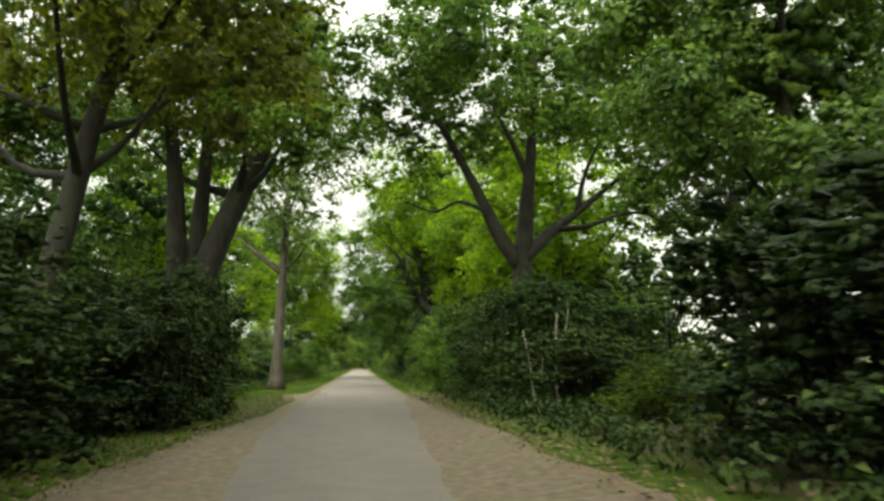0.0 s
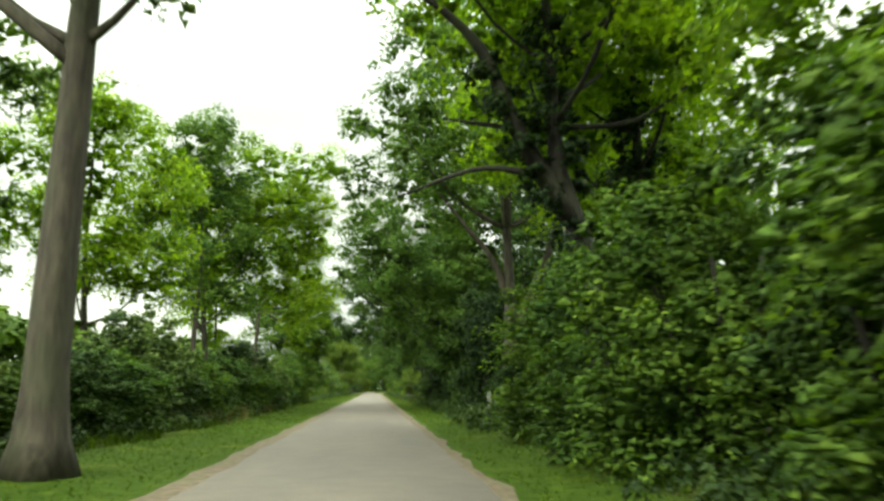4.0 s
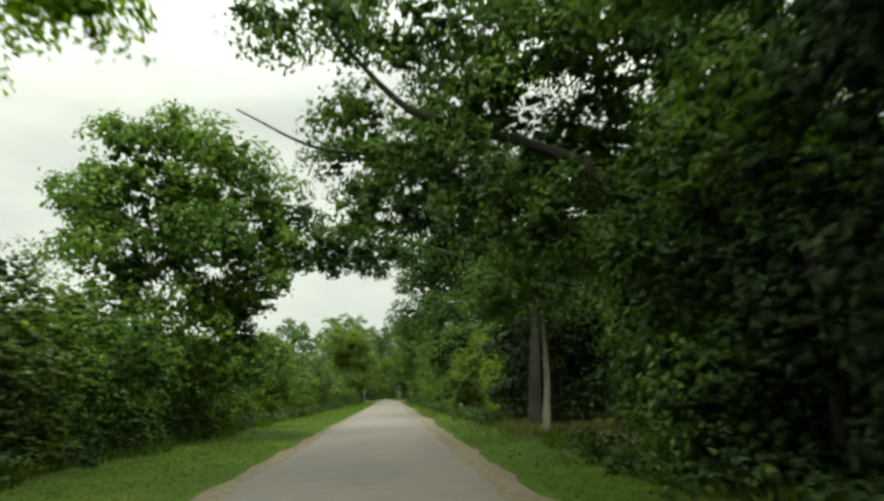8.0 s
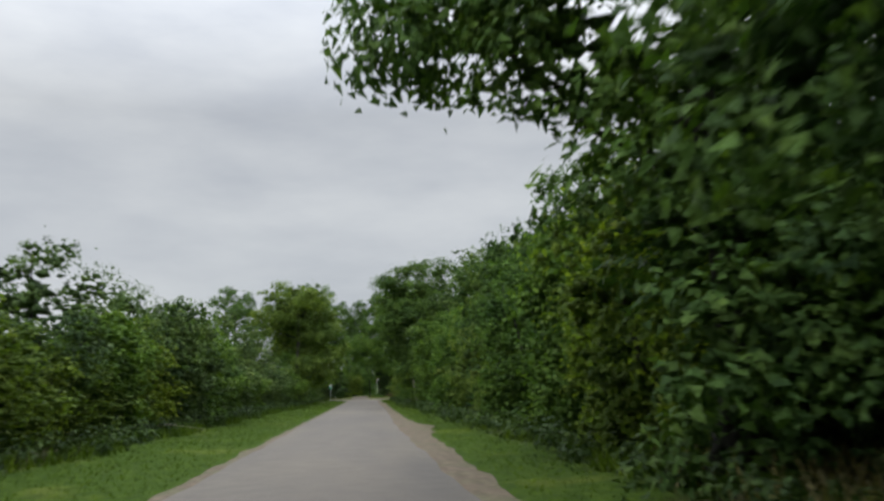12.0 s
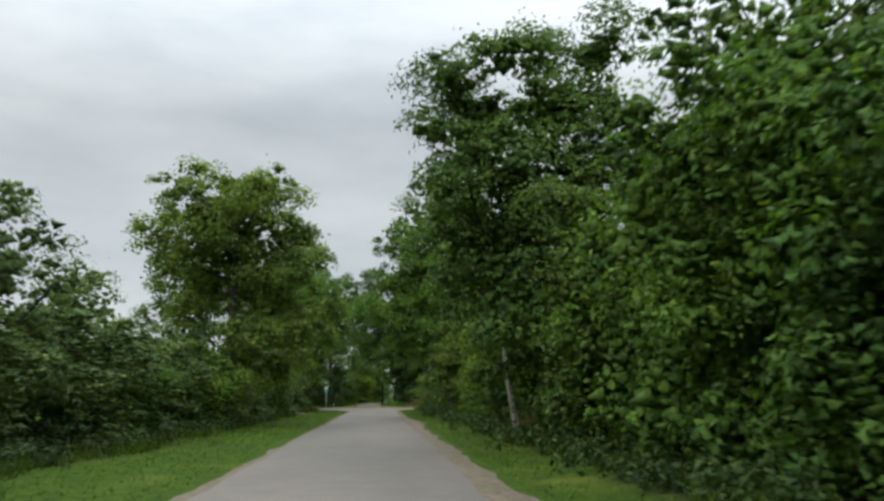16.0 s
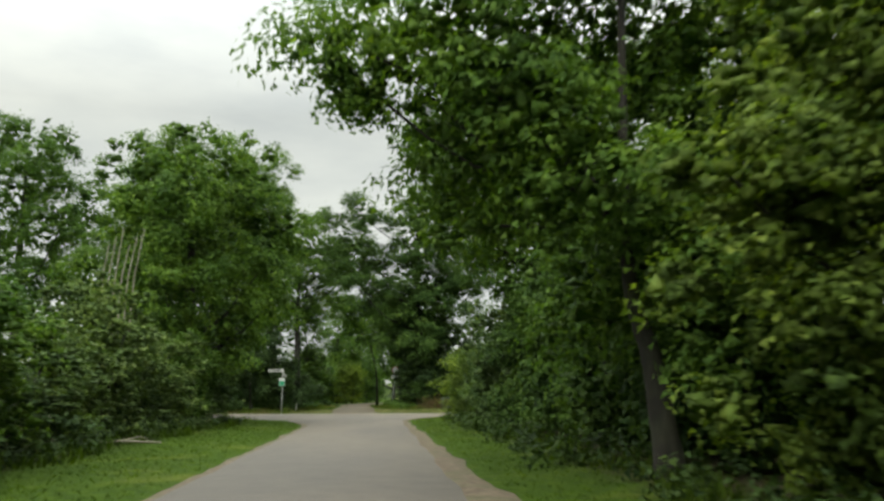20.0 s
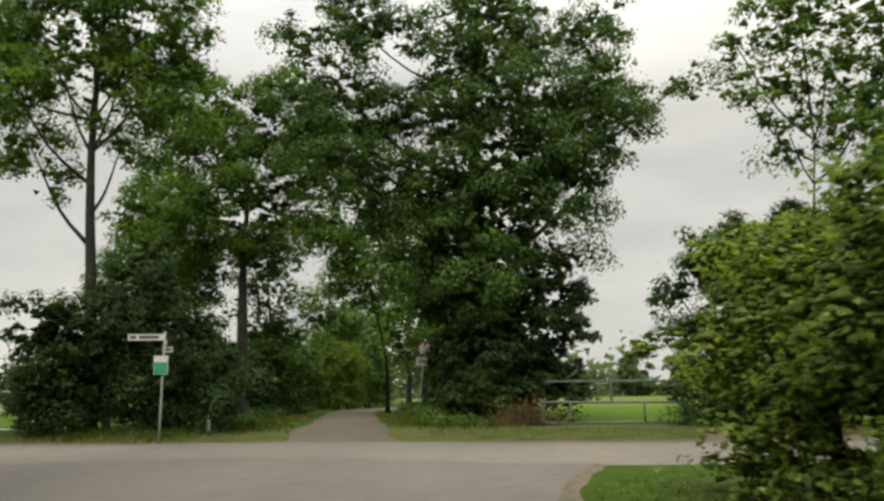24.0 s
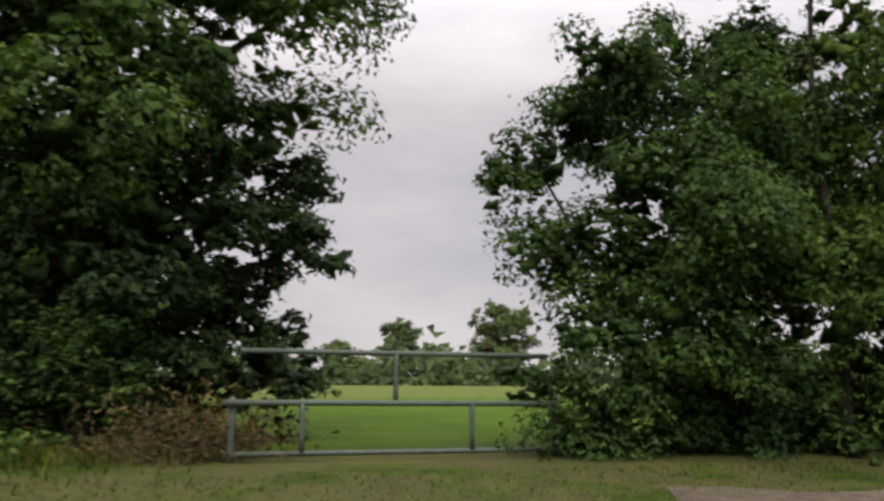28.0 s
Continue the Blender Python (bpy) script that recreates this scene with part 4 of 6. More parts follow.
tree("hedge_oak", "dark leafy tree with thin limbs behind the white gate", 8.0, 77.5, 9, 0.2, 3.6, 3.0, LEAF_DARK, BARK_DARK_SHADED, 165, size=0.14, density=17, n_limbs=8, core=0.3, lobes=spread(20, 1.2, [(1.3, 8.7, 2.1), (-1.5, 9.5, 1.2), (-0.1, 9.5, 1.5), (1.8, 9.5, 1.8), (3.4, 9.0, 1.7), (-0.5, 7.8, 1.1), (0.9, 6.8, 1.5), (2.5, 6.4, 1.7), (4.0, 6.8, 1.5), (1.4, 4.7, 1.5), (3.1, 4.3, 1.5), (4.4, 4.7, 1.2), (0.0, 11.3, 1.8), (2.9, 11.7, 2.1), (5.1, 9.6, 1.6)]))
tree("hedge_oak", "broad green tree standing in the hedge", 5.6, 80.5, 12, 0.3, 5.4, 3.2, LEAF_MID, BARK_DARK_SHADED, 112, size=0.15, density=17, n_limbs=4, core=1.3, cover=1.2, lobes=spread(18, 1.5, [(-3.1, 8.1, 2.3), (-5.5, 10.7, 1.1), (-5.2, 8.7, 1.2), (-4.8, 7.0, 1.1), (-4.0, 5.3, 0.8), (-3.7, 10.4, 1.7), (-3.4, 8.1, 1.7), (-2.8, 5.9, 1.5), (-1.8, 9.7, 1.9), (-1.5, 7.2, 1.8), (-1.6, 4.7, 1.5), (0.1, 8.4, 2.0), (0.1, 5.6, 2.0), (-0.6, 2.8, 1.2), (0.6, 2.8, 1.8), (1.7, 10.1, 2.1), (-5.5, 12.6, 1.4), (-3.0, 13.0, 2.1), (0.2, 12.9, 2.2), (2.2, 6.8, 1.9), (2.7, 4.0, 1.7), (-1.8, 2.9, 0.7)], 0.0) + spread(41, 1.5, [(-2.6, 12.9, 1.8), (-0.6, 13.4, 2.0), (1.4, 12.4, 2.0), (3.3, 13.5, 2.0), (0.6, 9.9, 1.8), (2.6, 9.9, 1.6), (7.4, 13.2, 2.0), (10.8, 13.7, 2.2), (9.5, 10.3, 2.2), (12.3, 11.6, 2.2), (-1.0, 11.1, 1.8)], 0.0))
tree("hedge_oak", "broad dark tree standing in the hedge", 6.0, 89.5, 12, 0.3, 5.4, 3.0, LEAF_MID, BARK_DARK_SHADED, 113, size=0.15, density=15, n_limbs=5, core=1.3, cover=1.2, lobes=spread(21, 1.3, [(-2.5, 8.1, 2.0), (-7.1, 9.8, 0.8), (-7.7, 8.5, 0.5), (-6.3, 8.1, 0.8), (-6.1, 9.8, 1.1), (-5.2, 8.8, 1.1), (-4.4, 9.8, 1.4), (-6.6, 11.4, 1.2), (-4.5, 7.1, 0.9), (-5.3, 6.7, 0.6), (-3.2, 9.0, 1.5), (-3.3, 6.4, 1.2), (-1.9, 7.8, 1.6), (-0.4, 9.3, 1.8), (-0.5, 6.4, 1.6), (1.7, 8.5, 1.9), (1.5, 5.7, 1.9), (3.7, 7.8, 2.1), (3.5, 5.0, 2.0), (5.7, 9.0, 2.1), (5.7, 6.0, 2.1), (-1.3, 4.2, 1.2), (4.7, 10.8, 2.1)]))
tree("birch_like_tree", "slender tree with light hanging foliage", -8.0, 80.2, 13, 0.2, 4.2, 4.4, LEAF_LIME, BARK, 114, size=0.14, density=20, core=0.3, cover=1.2, n_limbs=8, lobes=spread(19, 1.5, [(2.4, 9.2, 1.8), (-0.5, 9.8, 1.5), (1.2, 10.2, 1.5), (3.0, 10.5, 1.5), (4.5, 10.7, 1.4), (5.4, 9.2, 0.9), (4.2, 8.5, 1.3), (2.5, 8.0, 1.3), (0.5, 7.4, 1.3), (3.5, 6.5, 1.0), (5.1, 7.1, 0.7), (5.6, 5.6, 0.7), (4.3, 4.8, 0.7), (1.9, 5.9, 1.0), (-0.3, 5.5, 1.0), (2.9, 12.6, 2.0), (-0.1, 12.4, 2.0), (4.9, 12.3, 1.2), (5.8, 10.5, 0.6)], 0.0) + spread(42, 1.5, [(4.2, 12.6, 1.7), (5.6, 10.3, 1.1), (4.2, 8.3, 1.5), (5.2, 6.0, 1.1), (4.8, 4.1, 0.9), (6.0, 13.1, 1.2), (2.3, 10.2, 1.7)], 0.0), limbs=[([(0, 0, 4.0), (-0.6, 0, 5.2), (-1.4, 0, 9)], 0.12)])
tree("birch_like_tree", "slender tree with light hanging foliage", -7.4, 90.0, 15, 0.18, 4.4, 6.4, LEAF_LIME, BARK, 115, size=0.14, density=18, core=0.15, n_limbs=9, twigs=30, path=[(0.5, 0, 0), (0.6, 0, 3), (0.9, 0, 7), (1.2, 0, 11.5)], lobes=spread(45, 1.2, [(0.5, 10, 2.0), (-1.5, 9, 1.8), (2.4, 9.5, 1.7), (3.6, 8.6, 1.1), (4.2, 7.3, 0.8), (3.6, 6.2, 0.9), (2.4, 6.8, 1.2), (4.4, 6.2, 0.5), (3.9, 5.3, 0.6), (3.0, 5.4, 0.7), (0.8, 7.6, 1.3), (1.4, 11.6, 2.0), (3.4, 11.2, 1.5), (-1.2, 6.8, 1.1), (4.6, 9.8, 1.0), (2.2, 13.2, 1.6)]))
tree("birch_like_tree", "slender tree with leaves down to the hedge", -9.8, 92.6, 13, 0.16, 2.4, 1.6, LEAF_LIME, BARK, 147, size=0.14, density=16, core=0.2, lobes_n=13, n_limbs=5)
tree("birch_like_tree", "slender tree with light hanging foliage", -7.7, 76.0, 15, 0.16, 3.4, 4.6, LEAF_MID, BARK, 116, density=15, core=0.3, cover=1.2, lobes_n=12)
tree("birch_like_tree", "slender tree with light hanging foliage", -9.4, 66.0, 13, 0.18, 3.4, 4.0, LEAF_LIME, BARK, 142, density=15, core=0.2, cover=1.2, lobes_n=13)
tree("overhanging_tree", "dark tree with a long limb across the lane", 6.2, 97.5, 11, 0.28, 4.6, 4.6, LEAF_DARK, BARK_DARK_SHADED, 117, size=0.16, density=19, n_limbs=0, core=1.3, cover=1.2, lobes=spread(17, 1.2, [(-0.7, 6.1, 1.9), (-7.3, 8.7, 0.9), (-6.3, 6.8, 0.6), (-5.5, 8.1, 0.9), (-8.2, 8.5, 0.7), (-4.6, 8.4, 1.3), (-4.1, 6.7, 1.0), (-3.5, 7.7, 1.5), (-2.4, 5.8, 1.5), (-1.7, 8.1, 1.6), (-0.0, 6.7, 1.8), (-0.8, 4.6, 1.7), (1.0, 4.4, 1.8), (1.8, 7.3, 2.0), (3.4, 5.5, 2.0), (3.6, 7.9, 1.9), (0.2, 2.1, 1.5), (1.9, 2.1, 1.9), (-1.1, 2.4, 1.0), (-1.0, 0.8, 0.9), (0.6, 0.4, 1.4), (2.9, 0.4, 1.9), (-3.4, 10.1, 1.8), (0.2, 10.1, 2.0), (-6.9, 9.8, 1.0), (-2.7, 4.1, 0.9), (-5.8, 5.8, 0.7), (-4.9, 5.6, 0.8), (-6.4, 4.9, 0.6), (-4.0, 5.2, 0.9), (-3.1, 4.5, 1.0)], 0.5) + spread(35, 1.2, [(-2.3, 8.5, 1.2), (-0.9, 8.8, 1.2), (0.5, 8.4, 1.3), (2.0, 8.6, 1.3), (3.4, 8.6, 1.3), (-0.2, 7.3, 1.3), (-1.4, 7.3, 1.0), (1.4, 9.9, 1.4), (-1.6, 9.9, 1.4)], 0.5),
     limbs=[([(0, 0, 3.5), (-2.2, 0, 5.6), (-4.9, 0.2, 6.5), (-5.8, 0.2, 7.0), (-7.0, 0.3, 8.4)], 0.15), ([(-4.9, 0.2, 6.5), (-5.7, 0, 5.9), (-7.2, 0, 5.9), (-8.8, 0, 6.7)], 0.06)])
tree("arching_tree", "dark tree whose crown arches over the lane", 4.8, 109.4, 10.5, 0.22, 4.2, 4.2, LEAF_DARK, BARK_DARK_SHADED, 118, size=0.15, density=24, clump=0.5, n_limbs=0, core=1.3, cover=1.2, lobes=spread(15, 1.0, [(-0.2, 5.0, 1.1), (-9.1, 6.2, 0.6), (-8.2, 6.1, 0.6), (-7.5, 6.2, 0.6), (-6.7, 6.0, 0.6), (-6.0, 6.1, 0.6), (-5.2, 6.0, 0.7), (-4.8, 5.5, 0.5), (-4.1, 5.9, 0.7), (-3.3, 5.7, 0.8), (-2.5, 5.4, 0.8), (-2.0, 4.8, 0.5), (-1.5, 5.5, 0.9), (-0.6, 5.3, 1.1), (-1.2, 4.2, 0.5), (0.6, 5.6, 1.2), (1.8, 5.8, 1.2), (-7.5, 7.0, 0.7), (-5.2, 7.0, 0.9), (-2.9, 7.0, 1.0), (-0.5, 7.0, 1.2), (-7.8, 5.5, 0.4), (-7.1, 5.5, 0.4), (-6.3, 5.5, 0.4), (-5.6, 5.5, 0.4), (-8.5, 5.2, 0.4), (-9.2, 4.9, 0.5), (-9.3, 3.9, 0.5), (-9.4, 3.1, 0.4), (-8.7, 4.5, 0.3), (-2.6, 3.8, 0.2), (-2.9, 3.8, 0.1)], 0.0) + spread(32, 1.2, [(-6.0, 8.9, 0.8), (-4.6, 8.9, 1.0), (-5.3, 7.8, 0.8), (-3.4, 9.1, 1.1), (-3.6, 7.7, 1.1), (-2.2, 8.4, 1.3), (-2.0, 6.9, 1.2), (-0.7, 8.7, 1.5), (-0.5, 6.9, 1.3), (0.9, 8.4, 1.5), (1.0, 6.7, 1.4), (2.8, 8.7, 1.6), (2.9, 6.7, 1.6), (4.6, 7.9, 1.7), (4.6, 5.7, 1.6), (6.0, 8.8, 1.6), (-5.5, 9.8, 1.0), (-3.1, 10.1, 1.3)], 0.6),
     limbs=[([(0, 0, 3.8), (-1.0, 0, 5.0), (-3.0, 0.1, 5.9), (-4.6, 0.2, 6.3), (-7.0, 0, 6.6)], 0.12)])
tree("pale_trunk_tree", "slim tree with a pale trunk under the hedge", 4.6, 104.7, 6.0, 0.1, 2.2, 3.0, LEAF_DARK, BARK_PALE, 145, density=20, n_limbs=0, core=0.5, path=[(-0.24, 0, 0), (-0.16, 0, 1.6), (-0.22, 0, 3.2), (-0.24, 0, 4.9)])
tree("hedge_oak", "dark feathery tree rising over the shaded hedge", 7.0, 118.4, 7.6, 0.16, 2.3, 2.8, LEAF_SHADED, BARK_DARK_SHADED, 172, size=0.14, density=18, core=0.4, clump=0.45, lobes_n=13, n_limbs=6, twigs=20)
tree("chestnut_tree", "round leafy chestnut tree behind the hedge", -7.2, 107.0, 8, 0.24, 3.6, 2.6, LEAF_MID, BARK_DARK_SHADED, 119, size=0.2, density=17, n_limbs=3, lobes=spread(16, 1.3, [(1.2, 6.6, 2.0), (1.3, 8.8, 1.2), (-0.0, 8.5, 1.0), (2.6, 8.3, 1.2), (-1.3, 7.3, 1.0), (0.5, 7.4, 1.3), (2.2, 7.2, 1.3), (3.5, 7.2, 1.0), (-0.6, 6.1, 1.3), (1.0, 5.7, 1.3), (2.7, 5.7, 1.3), (4.0, 5.9, 0.8), (0.1, 4.6, 1.1), (1.7, 4.2, 1.1), (3.2, 4.2, 1.0), (-2.1, 6.6, 0.8), (4.3, 4.5, 0.5), (2.7, 3.1, 0.7)], 0.0) + spread(45, 1.3, [(1.8, 2.6, 0.7), (2.7, 2.6, 0.6), (3.4, 2.7, 0.4), (2.0, 1.8, 0.6), (2.9, 1.7, 0.5), (3.5, 2.2, 0.4)], 0.0))
tree("chestnut_tree", "tall dark chestnut with drooping leaf fans over the lane", 4.6, 137.2, 11.2, 0.28, 4.0, 3.0, LEAF_DARK, BARK_DARK_SHADED, 120, size=0.2, density=18, n_limbs=4, lobes=spread(8, 1.5, [(-0.1, 8.2, 2.4), (-1.9, 9.7, 1.2), (-2.8, 8.2, 1.0), (-3.2, 6.3, 0.7), (-2.7, 6.1, 1.1), (-1.5, 7.9, 1.7), (-0.8, 10.0, 1.6), (0.6, 9.4, 1.8), (0.6, 6.8, 1.9), (-1.3, 5.4, 1.4), (-0.2, 4.5, 1.4), (-0.5, 3.2, 1.1), (0.1, 2.4, 1.2), (0.5, 1.0, 1.1), (1.6, 5.4, 1.7), (2.6, 8.7, 1.8), (4.3, 9.8, 1.4), (3.1, 6.5, 1.5), (-0.6, 10.4, 1.2), (1.6, 10.5, 1.4), (2.9, 10.3, 1.4), (4.1, 10.6, 1.4), (1.2, 2.9, 1.4), (-0.2, 1.0, 0.8), (-0.4, 1.8, 0.8), (2.0, 8.0, 1.7), (3.8, 8.2, 1.6), (4.9, 7.0, 1.6), (5.3, 9.6, 1.6), (3.2, 4.8, 1.5)], 0.0) + spread(43, 1.2, [(-2.0, 7.6, 0.6), (-1.3, 7.2, 0.6), (-0.6, 7.7, 0.6), (-1.5, 6.6, 0.5), (-0.3, 7.0, 0.6)], 0.0))
tree("pale_trunk_tree", "slim tree with a pale curved trunk", 4.15, 131.3, 5.4, 0.1, 2.0, 2.4, LEAF_DARK, BARK_PALE, 121, density=18, n_limbs=0, path=[(0.1, 0, 0), (0.0, 0, 1.6), (-0.12, 0, 3.2), (0.0, 0, 4.0), (0.1, 0.1, 4.7)])
tree("hazel_shrub", "tall yellow-green hazel filling the hedge", 6.4, 128.4, 5.5, 0.14, 2.6, 0.8, LEAF_HAZEL, BARK_DARK_SHADED, 163, size=0.12, density=26, n_limbs=3, clump=0.45, lobes=spread(9, 1.0, [(-0.7, 2.8, 1.4), (-2.2, 1.8, 0.8), (-2.3, 0.8, 0.7), (-1.9, 2.8, 0.7), (-1.3, 3.7, 0.7), (-1.0, 2.5, 1.1), (-1.4, 1.1, 1.0), (-0.2, 4.5, 0.8), (-0.0, 3.5, 1.1), (0.0, 1.8, 1.3), (0.9, 5.1, 0.8), (1.2, 3.9, 1.2), (1.2, 2.1, 1.4), (-0.3, 0.4, 0.9), (1.2, 0.6, 1.4), (2.0, 5.2, 1.1), (2.6, 3.5, 1.7), (2.5, 1.4, 1.6), (0.8, 6.1, 0.8), (1.5, 6.5, 0.9), (0.1, 5.3, 0.7), (2.5, 7.0, 1.3)], 0.0))
tree("elder_shrub", "sparse open shrub in the gap of the hedge", 9.6, 26.5, 4.6, 0.06, 2.2, 1.2, LEAF_DARK, BARK_DARK_SHADED, 148, size=0.12, density=12, lobes_n=10, n_limbs=8, core=0.0, clump=0.36, cover=0.55, twigs=20)
for k, (tx, ty, th) in enumerate([(-8.0, 150, 5.6), (-8.2, 158, 5.0), (-8.0, 178, 6.0), (-7.8, 189, 6.4), (-8.4, 196, 5.4), (-8.2, 140, 5.4), (-10.6, 94.5, 5.4), (-9.0, 97.0, 5.2), (-7.9, 99.5, 4.6)]):
    tree("willow_shrub", "tall sparse willow with thin arching shoots", tx, ty, th, 0.08, 1.9, 1.4, LEAF_GREY, BARK_DARK_SHADED, 210 + k, density=22, lobes_n=12, n_limbs=8, core=0.1, clump=0.4, cover=0.7, size=0.11, group="willows in the western hedge")
tree("thin_tree", "thin sparse-leaved tree above the hedge", 6.8, 182.5, 10.5, 0.12, 2.4, 4.8, LEAF_GREY, BARK_DARK_SHADED, 122, density=7.9, core=0.0, lobes_n=14, n_limbs=12)
tree("lime_tree", "tall dark lime tree in the hedge", 5.15, 191.5, 8, 0.18, 3.9, 2.6, LEAF_DARK, BARK_DARK_SHADED, 123, size=0.15, density=20, n_limbs=2, cover=1.35, core=1.4, lobes=spread(22, 1.1, [(-1.7, 4.5, 1.2), (-3.4, 6.0, 0.5), (-3.3, 5.0, 0.4), (-2.8, 5.9, 0.8), (-2.7, 4.8, 0.8), (-2.8, 3.7, 0.6), (-2.0, 5.5, 1.1), (-1.9, 4.1, 1.1), (-2.1, 3.0, 0.7), (-1.0, 5.7, 1.1), (-0.9, 4.3, 1.1), (-1.2, 3.1, 0.9), (-0.1, 5.4, 1.1), (-0.1, 3.9, 1.1), (-1.3, 2.1, 0.6), (-0.6, 2.2, 0.8), (-0.7, 1.1, 0.6), (-2.8, 7.0, 0.9), (-1.2, 7.2, 1.2), (-0.0, 1.9, 0.8), (0.4, 6.4, 0.8), (-0.4, 6.6, 0.9), (1.2, 6.6, 0.8), (-2.0, 6.5, 0.8), (0.2, 3.0, 0.8)]) + spread(33, 1.3, [(-2.9, 9.1, 0.8), (-1.9, 9.8, 0.9), (-0.7, 10.1, 0.9), (0.4, 9.5, 0.9), (1.1, 8.5, 0.9), (-3.4, 7.7, 0.7), (-2.2, 8.1, 1.3), (-0.6, 8.3, 1.4), (0.8, 7.0, 1.1), (-3.2, 6.4, 0.7), (-1.8, 6.4, 1.3)], 0.0))
tree("field_maple", "leafy green maple in the hedge", 6.2, 180.4, 6, 0.12, 2.4, 0.8, LEAF_MID, BARK_DARK_SHADED, 171, size=0.115, density=20, n_limbs=2, clump=0.42, lobes=spread(34, 0.8, [(-1.5, 4.2, 0.8), (-2.7, 4.5, 0.5), (-2.1, 5.0, 0.5), (-1.4, 5.3, 0.6), (-0.7, 5.6, 0.6), (0.0, 5.4, 0.7), (-2.4, 3.8, 0.6), (-0.4, 4.4, 0.9), (-2.1, 3.0, 0.7), (-1.0, 3.3, 0.8), (-0.1, 3.0, 0.8), (-1.8, 2.1, 0.7), (-0.8, 2.1, 0.8)]))
tree("field_maple", "leafy olive-green maple in the hedge", 6.0, 187.6, 6, 0.14, 2.4, 0.8, LEAF_OLIVE, BARK_DARK_SHADED, 167, size=0.12, density=20, n_limbs=2, clump=0.42, lobes=spread(24, 0.8, [(-1.7, 3.4, 0.7), (-2.2, 4.1, 0.5), (-1.6, 4.4, 0.6), (-1.2, 4.0, 0.6), (-2.0, 3.2, 0.5), (-1.4, 3.0, 0.7), (-2.0, 2.5, 0.5), (-1.4, 2.1, 0.7), (-2.2, 5.0, 0.6), (-1.3, 5.1, 0.7), (-1.9, 1.6, 0.5), (-2.4, 1.1, 0.4), (-1.6, 1.0, 0.6), (-0.8, 3.2, 0.8), (-0.6, 4.2, 0.8)]))
shrub("lime_a", 6.8, 188.6, 4.4, 4.0, 5.6, 30, WORDS["lime"], RIGHT)
shrub("mid_a", 6.2, 184.2, 4.4, 4.0, 5.2, 210, WORDS["mid"], RIGHT)
tree("pale_trunk_tree", "slim tree with a pale curved trunk and dark crown", 3.95, 195.9, 6.5, 0.1, 3.0, 4.4, LEAF_MID, BARK_PALE, 124, size=0.1, density=26, n_limbs=0, clump=0.45, path=[(0.3, 0, 0), (0.03, 0, 1.6), (-0.13, 0, 3.2), (-0.18, 0, 5)], lobes=spread(11, 0.9, [(-1.0, 4.3, 0.6), (-1.8, 4.5, 0.4), (-1.5, 4.1, 0.4), (-1.0, 3.9, 0.5), (-0.3, 4.4, 0.6), (0.4, 4.2, 0.6), (1.0, 4.4, 0.6), (-0.6, 3.7, 0.4), (-1.8, 5.1, 0.6), (-0.5, 5.2, 0.8), (0.9, 5.3, 0.8), (-2.0, 4.3, 0.3)], 1.5))
tree("holly_shrub", "dense dark shrub under the trees", 5.4, 199.2, 4, 0.12, 2, 0.6, LEAF_MID, BARK_DARK_SHADED, 164, size=0.12, density=24, n_limbs=2, clump=0.45, lobes=spread(12, 0.8, [(-0.6, 3.1, 1.0), (-0.9, 4.0, 0.8), (-0.2, 3.6, 0.8), (-1.2, 3.0, 0.7), (-0.6, 2.1, 0.9), (-0.0, 1.4, 0.7), (-1.7, 3.4, 0.5), (0.6, 3.7, 0.8), (0.7, 2.4, 0.9), (-1.5, 2.0, 0.7), (-1.0, 1.1, 0.7), (0.1, 0.5, 0.7), (1.4, 3.3, 1.2), (1.3, 1.7, 1.1), (-1.8, 1.2, 0.4)], 0.2))
tree("roadside_lime", "round olive-green tree rising over the hedge", -8.0, 207.5, 10.9, 0.28, 3.7, 2.4, LEAF_OLIVE, BARK_DARK_SHADED, 125, size=0.16, density=21, n_limbs=4, core=1.3, cover=1.3, path=[(2.2, 0, 0), (2.2, 0, 3), (2.3, 0, 6), (2.3, 0, 8.6)], lobes=spread(10, 1.6, [(2.2, 7.8, 2.3), (0.2, 9.9, 1.1), (1.9, 10.3, 1.4), (3.6, 9.8, 1.2), (-0.9, 8.3, 1.0), (0.8, 8.5, 1.6), (2.6, 8.3, 1.8), (4.5, 8.3, 1.2), (5.4, 7.6, 0.7), (1.2, 6.7, 1.6), (2.9, 6.5, 1.6), (4.4, 6.5, 1.0), (-0.3, 6.7, 0.9), (2.1, 5.1, 1.2), (3.8, 5.1, 1.0), (0.4, 4.9, 1.0), (3.0, 3.9, 1.0), (4.8, 5.0, 0.7), (5.8, 4.2, 0.8), (6.1, 5.1, 0.7), (4.9, 3.7, 1.0), (3.3, 3.8, 1.3), (5.3, 6.7, 0.9), (4.1, 2.6, 1.0), (2.3, 2.6, 1.2)], 0.0))
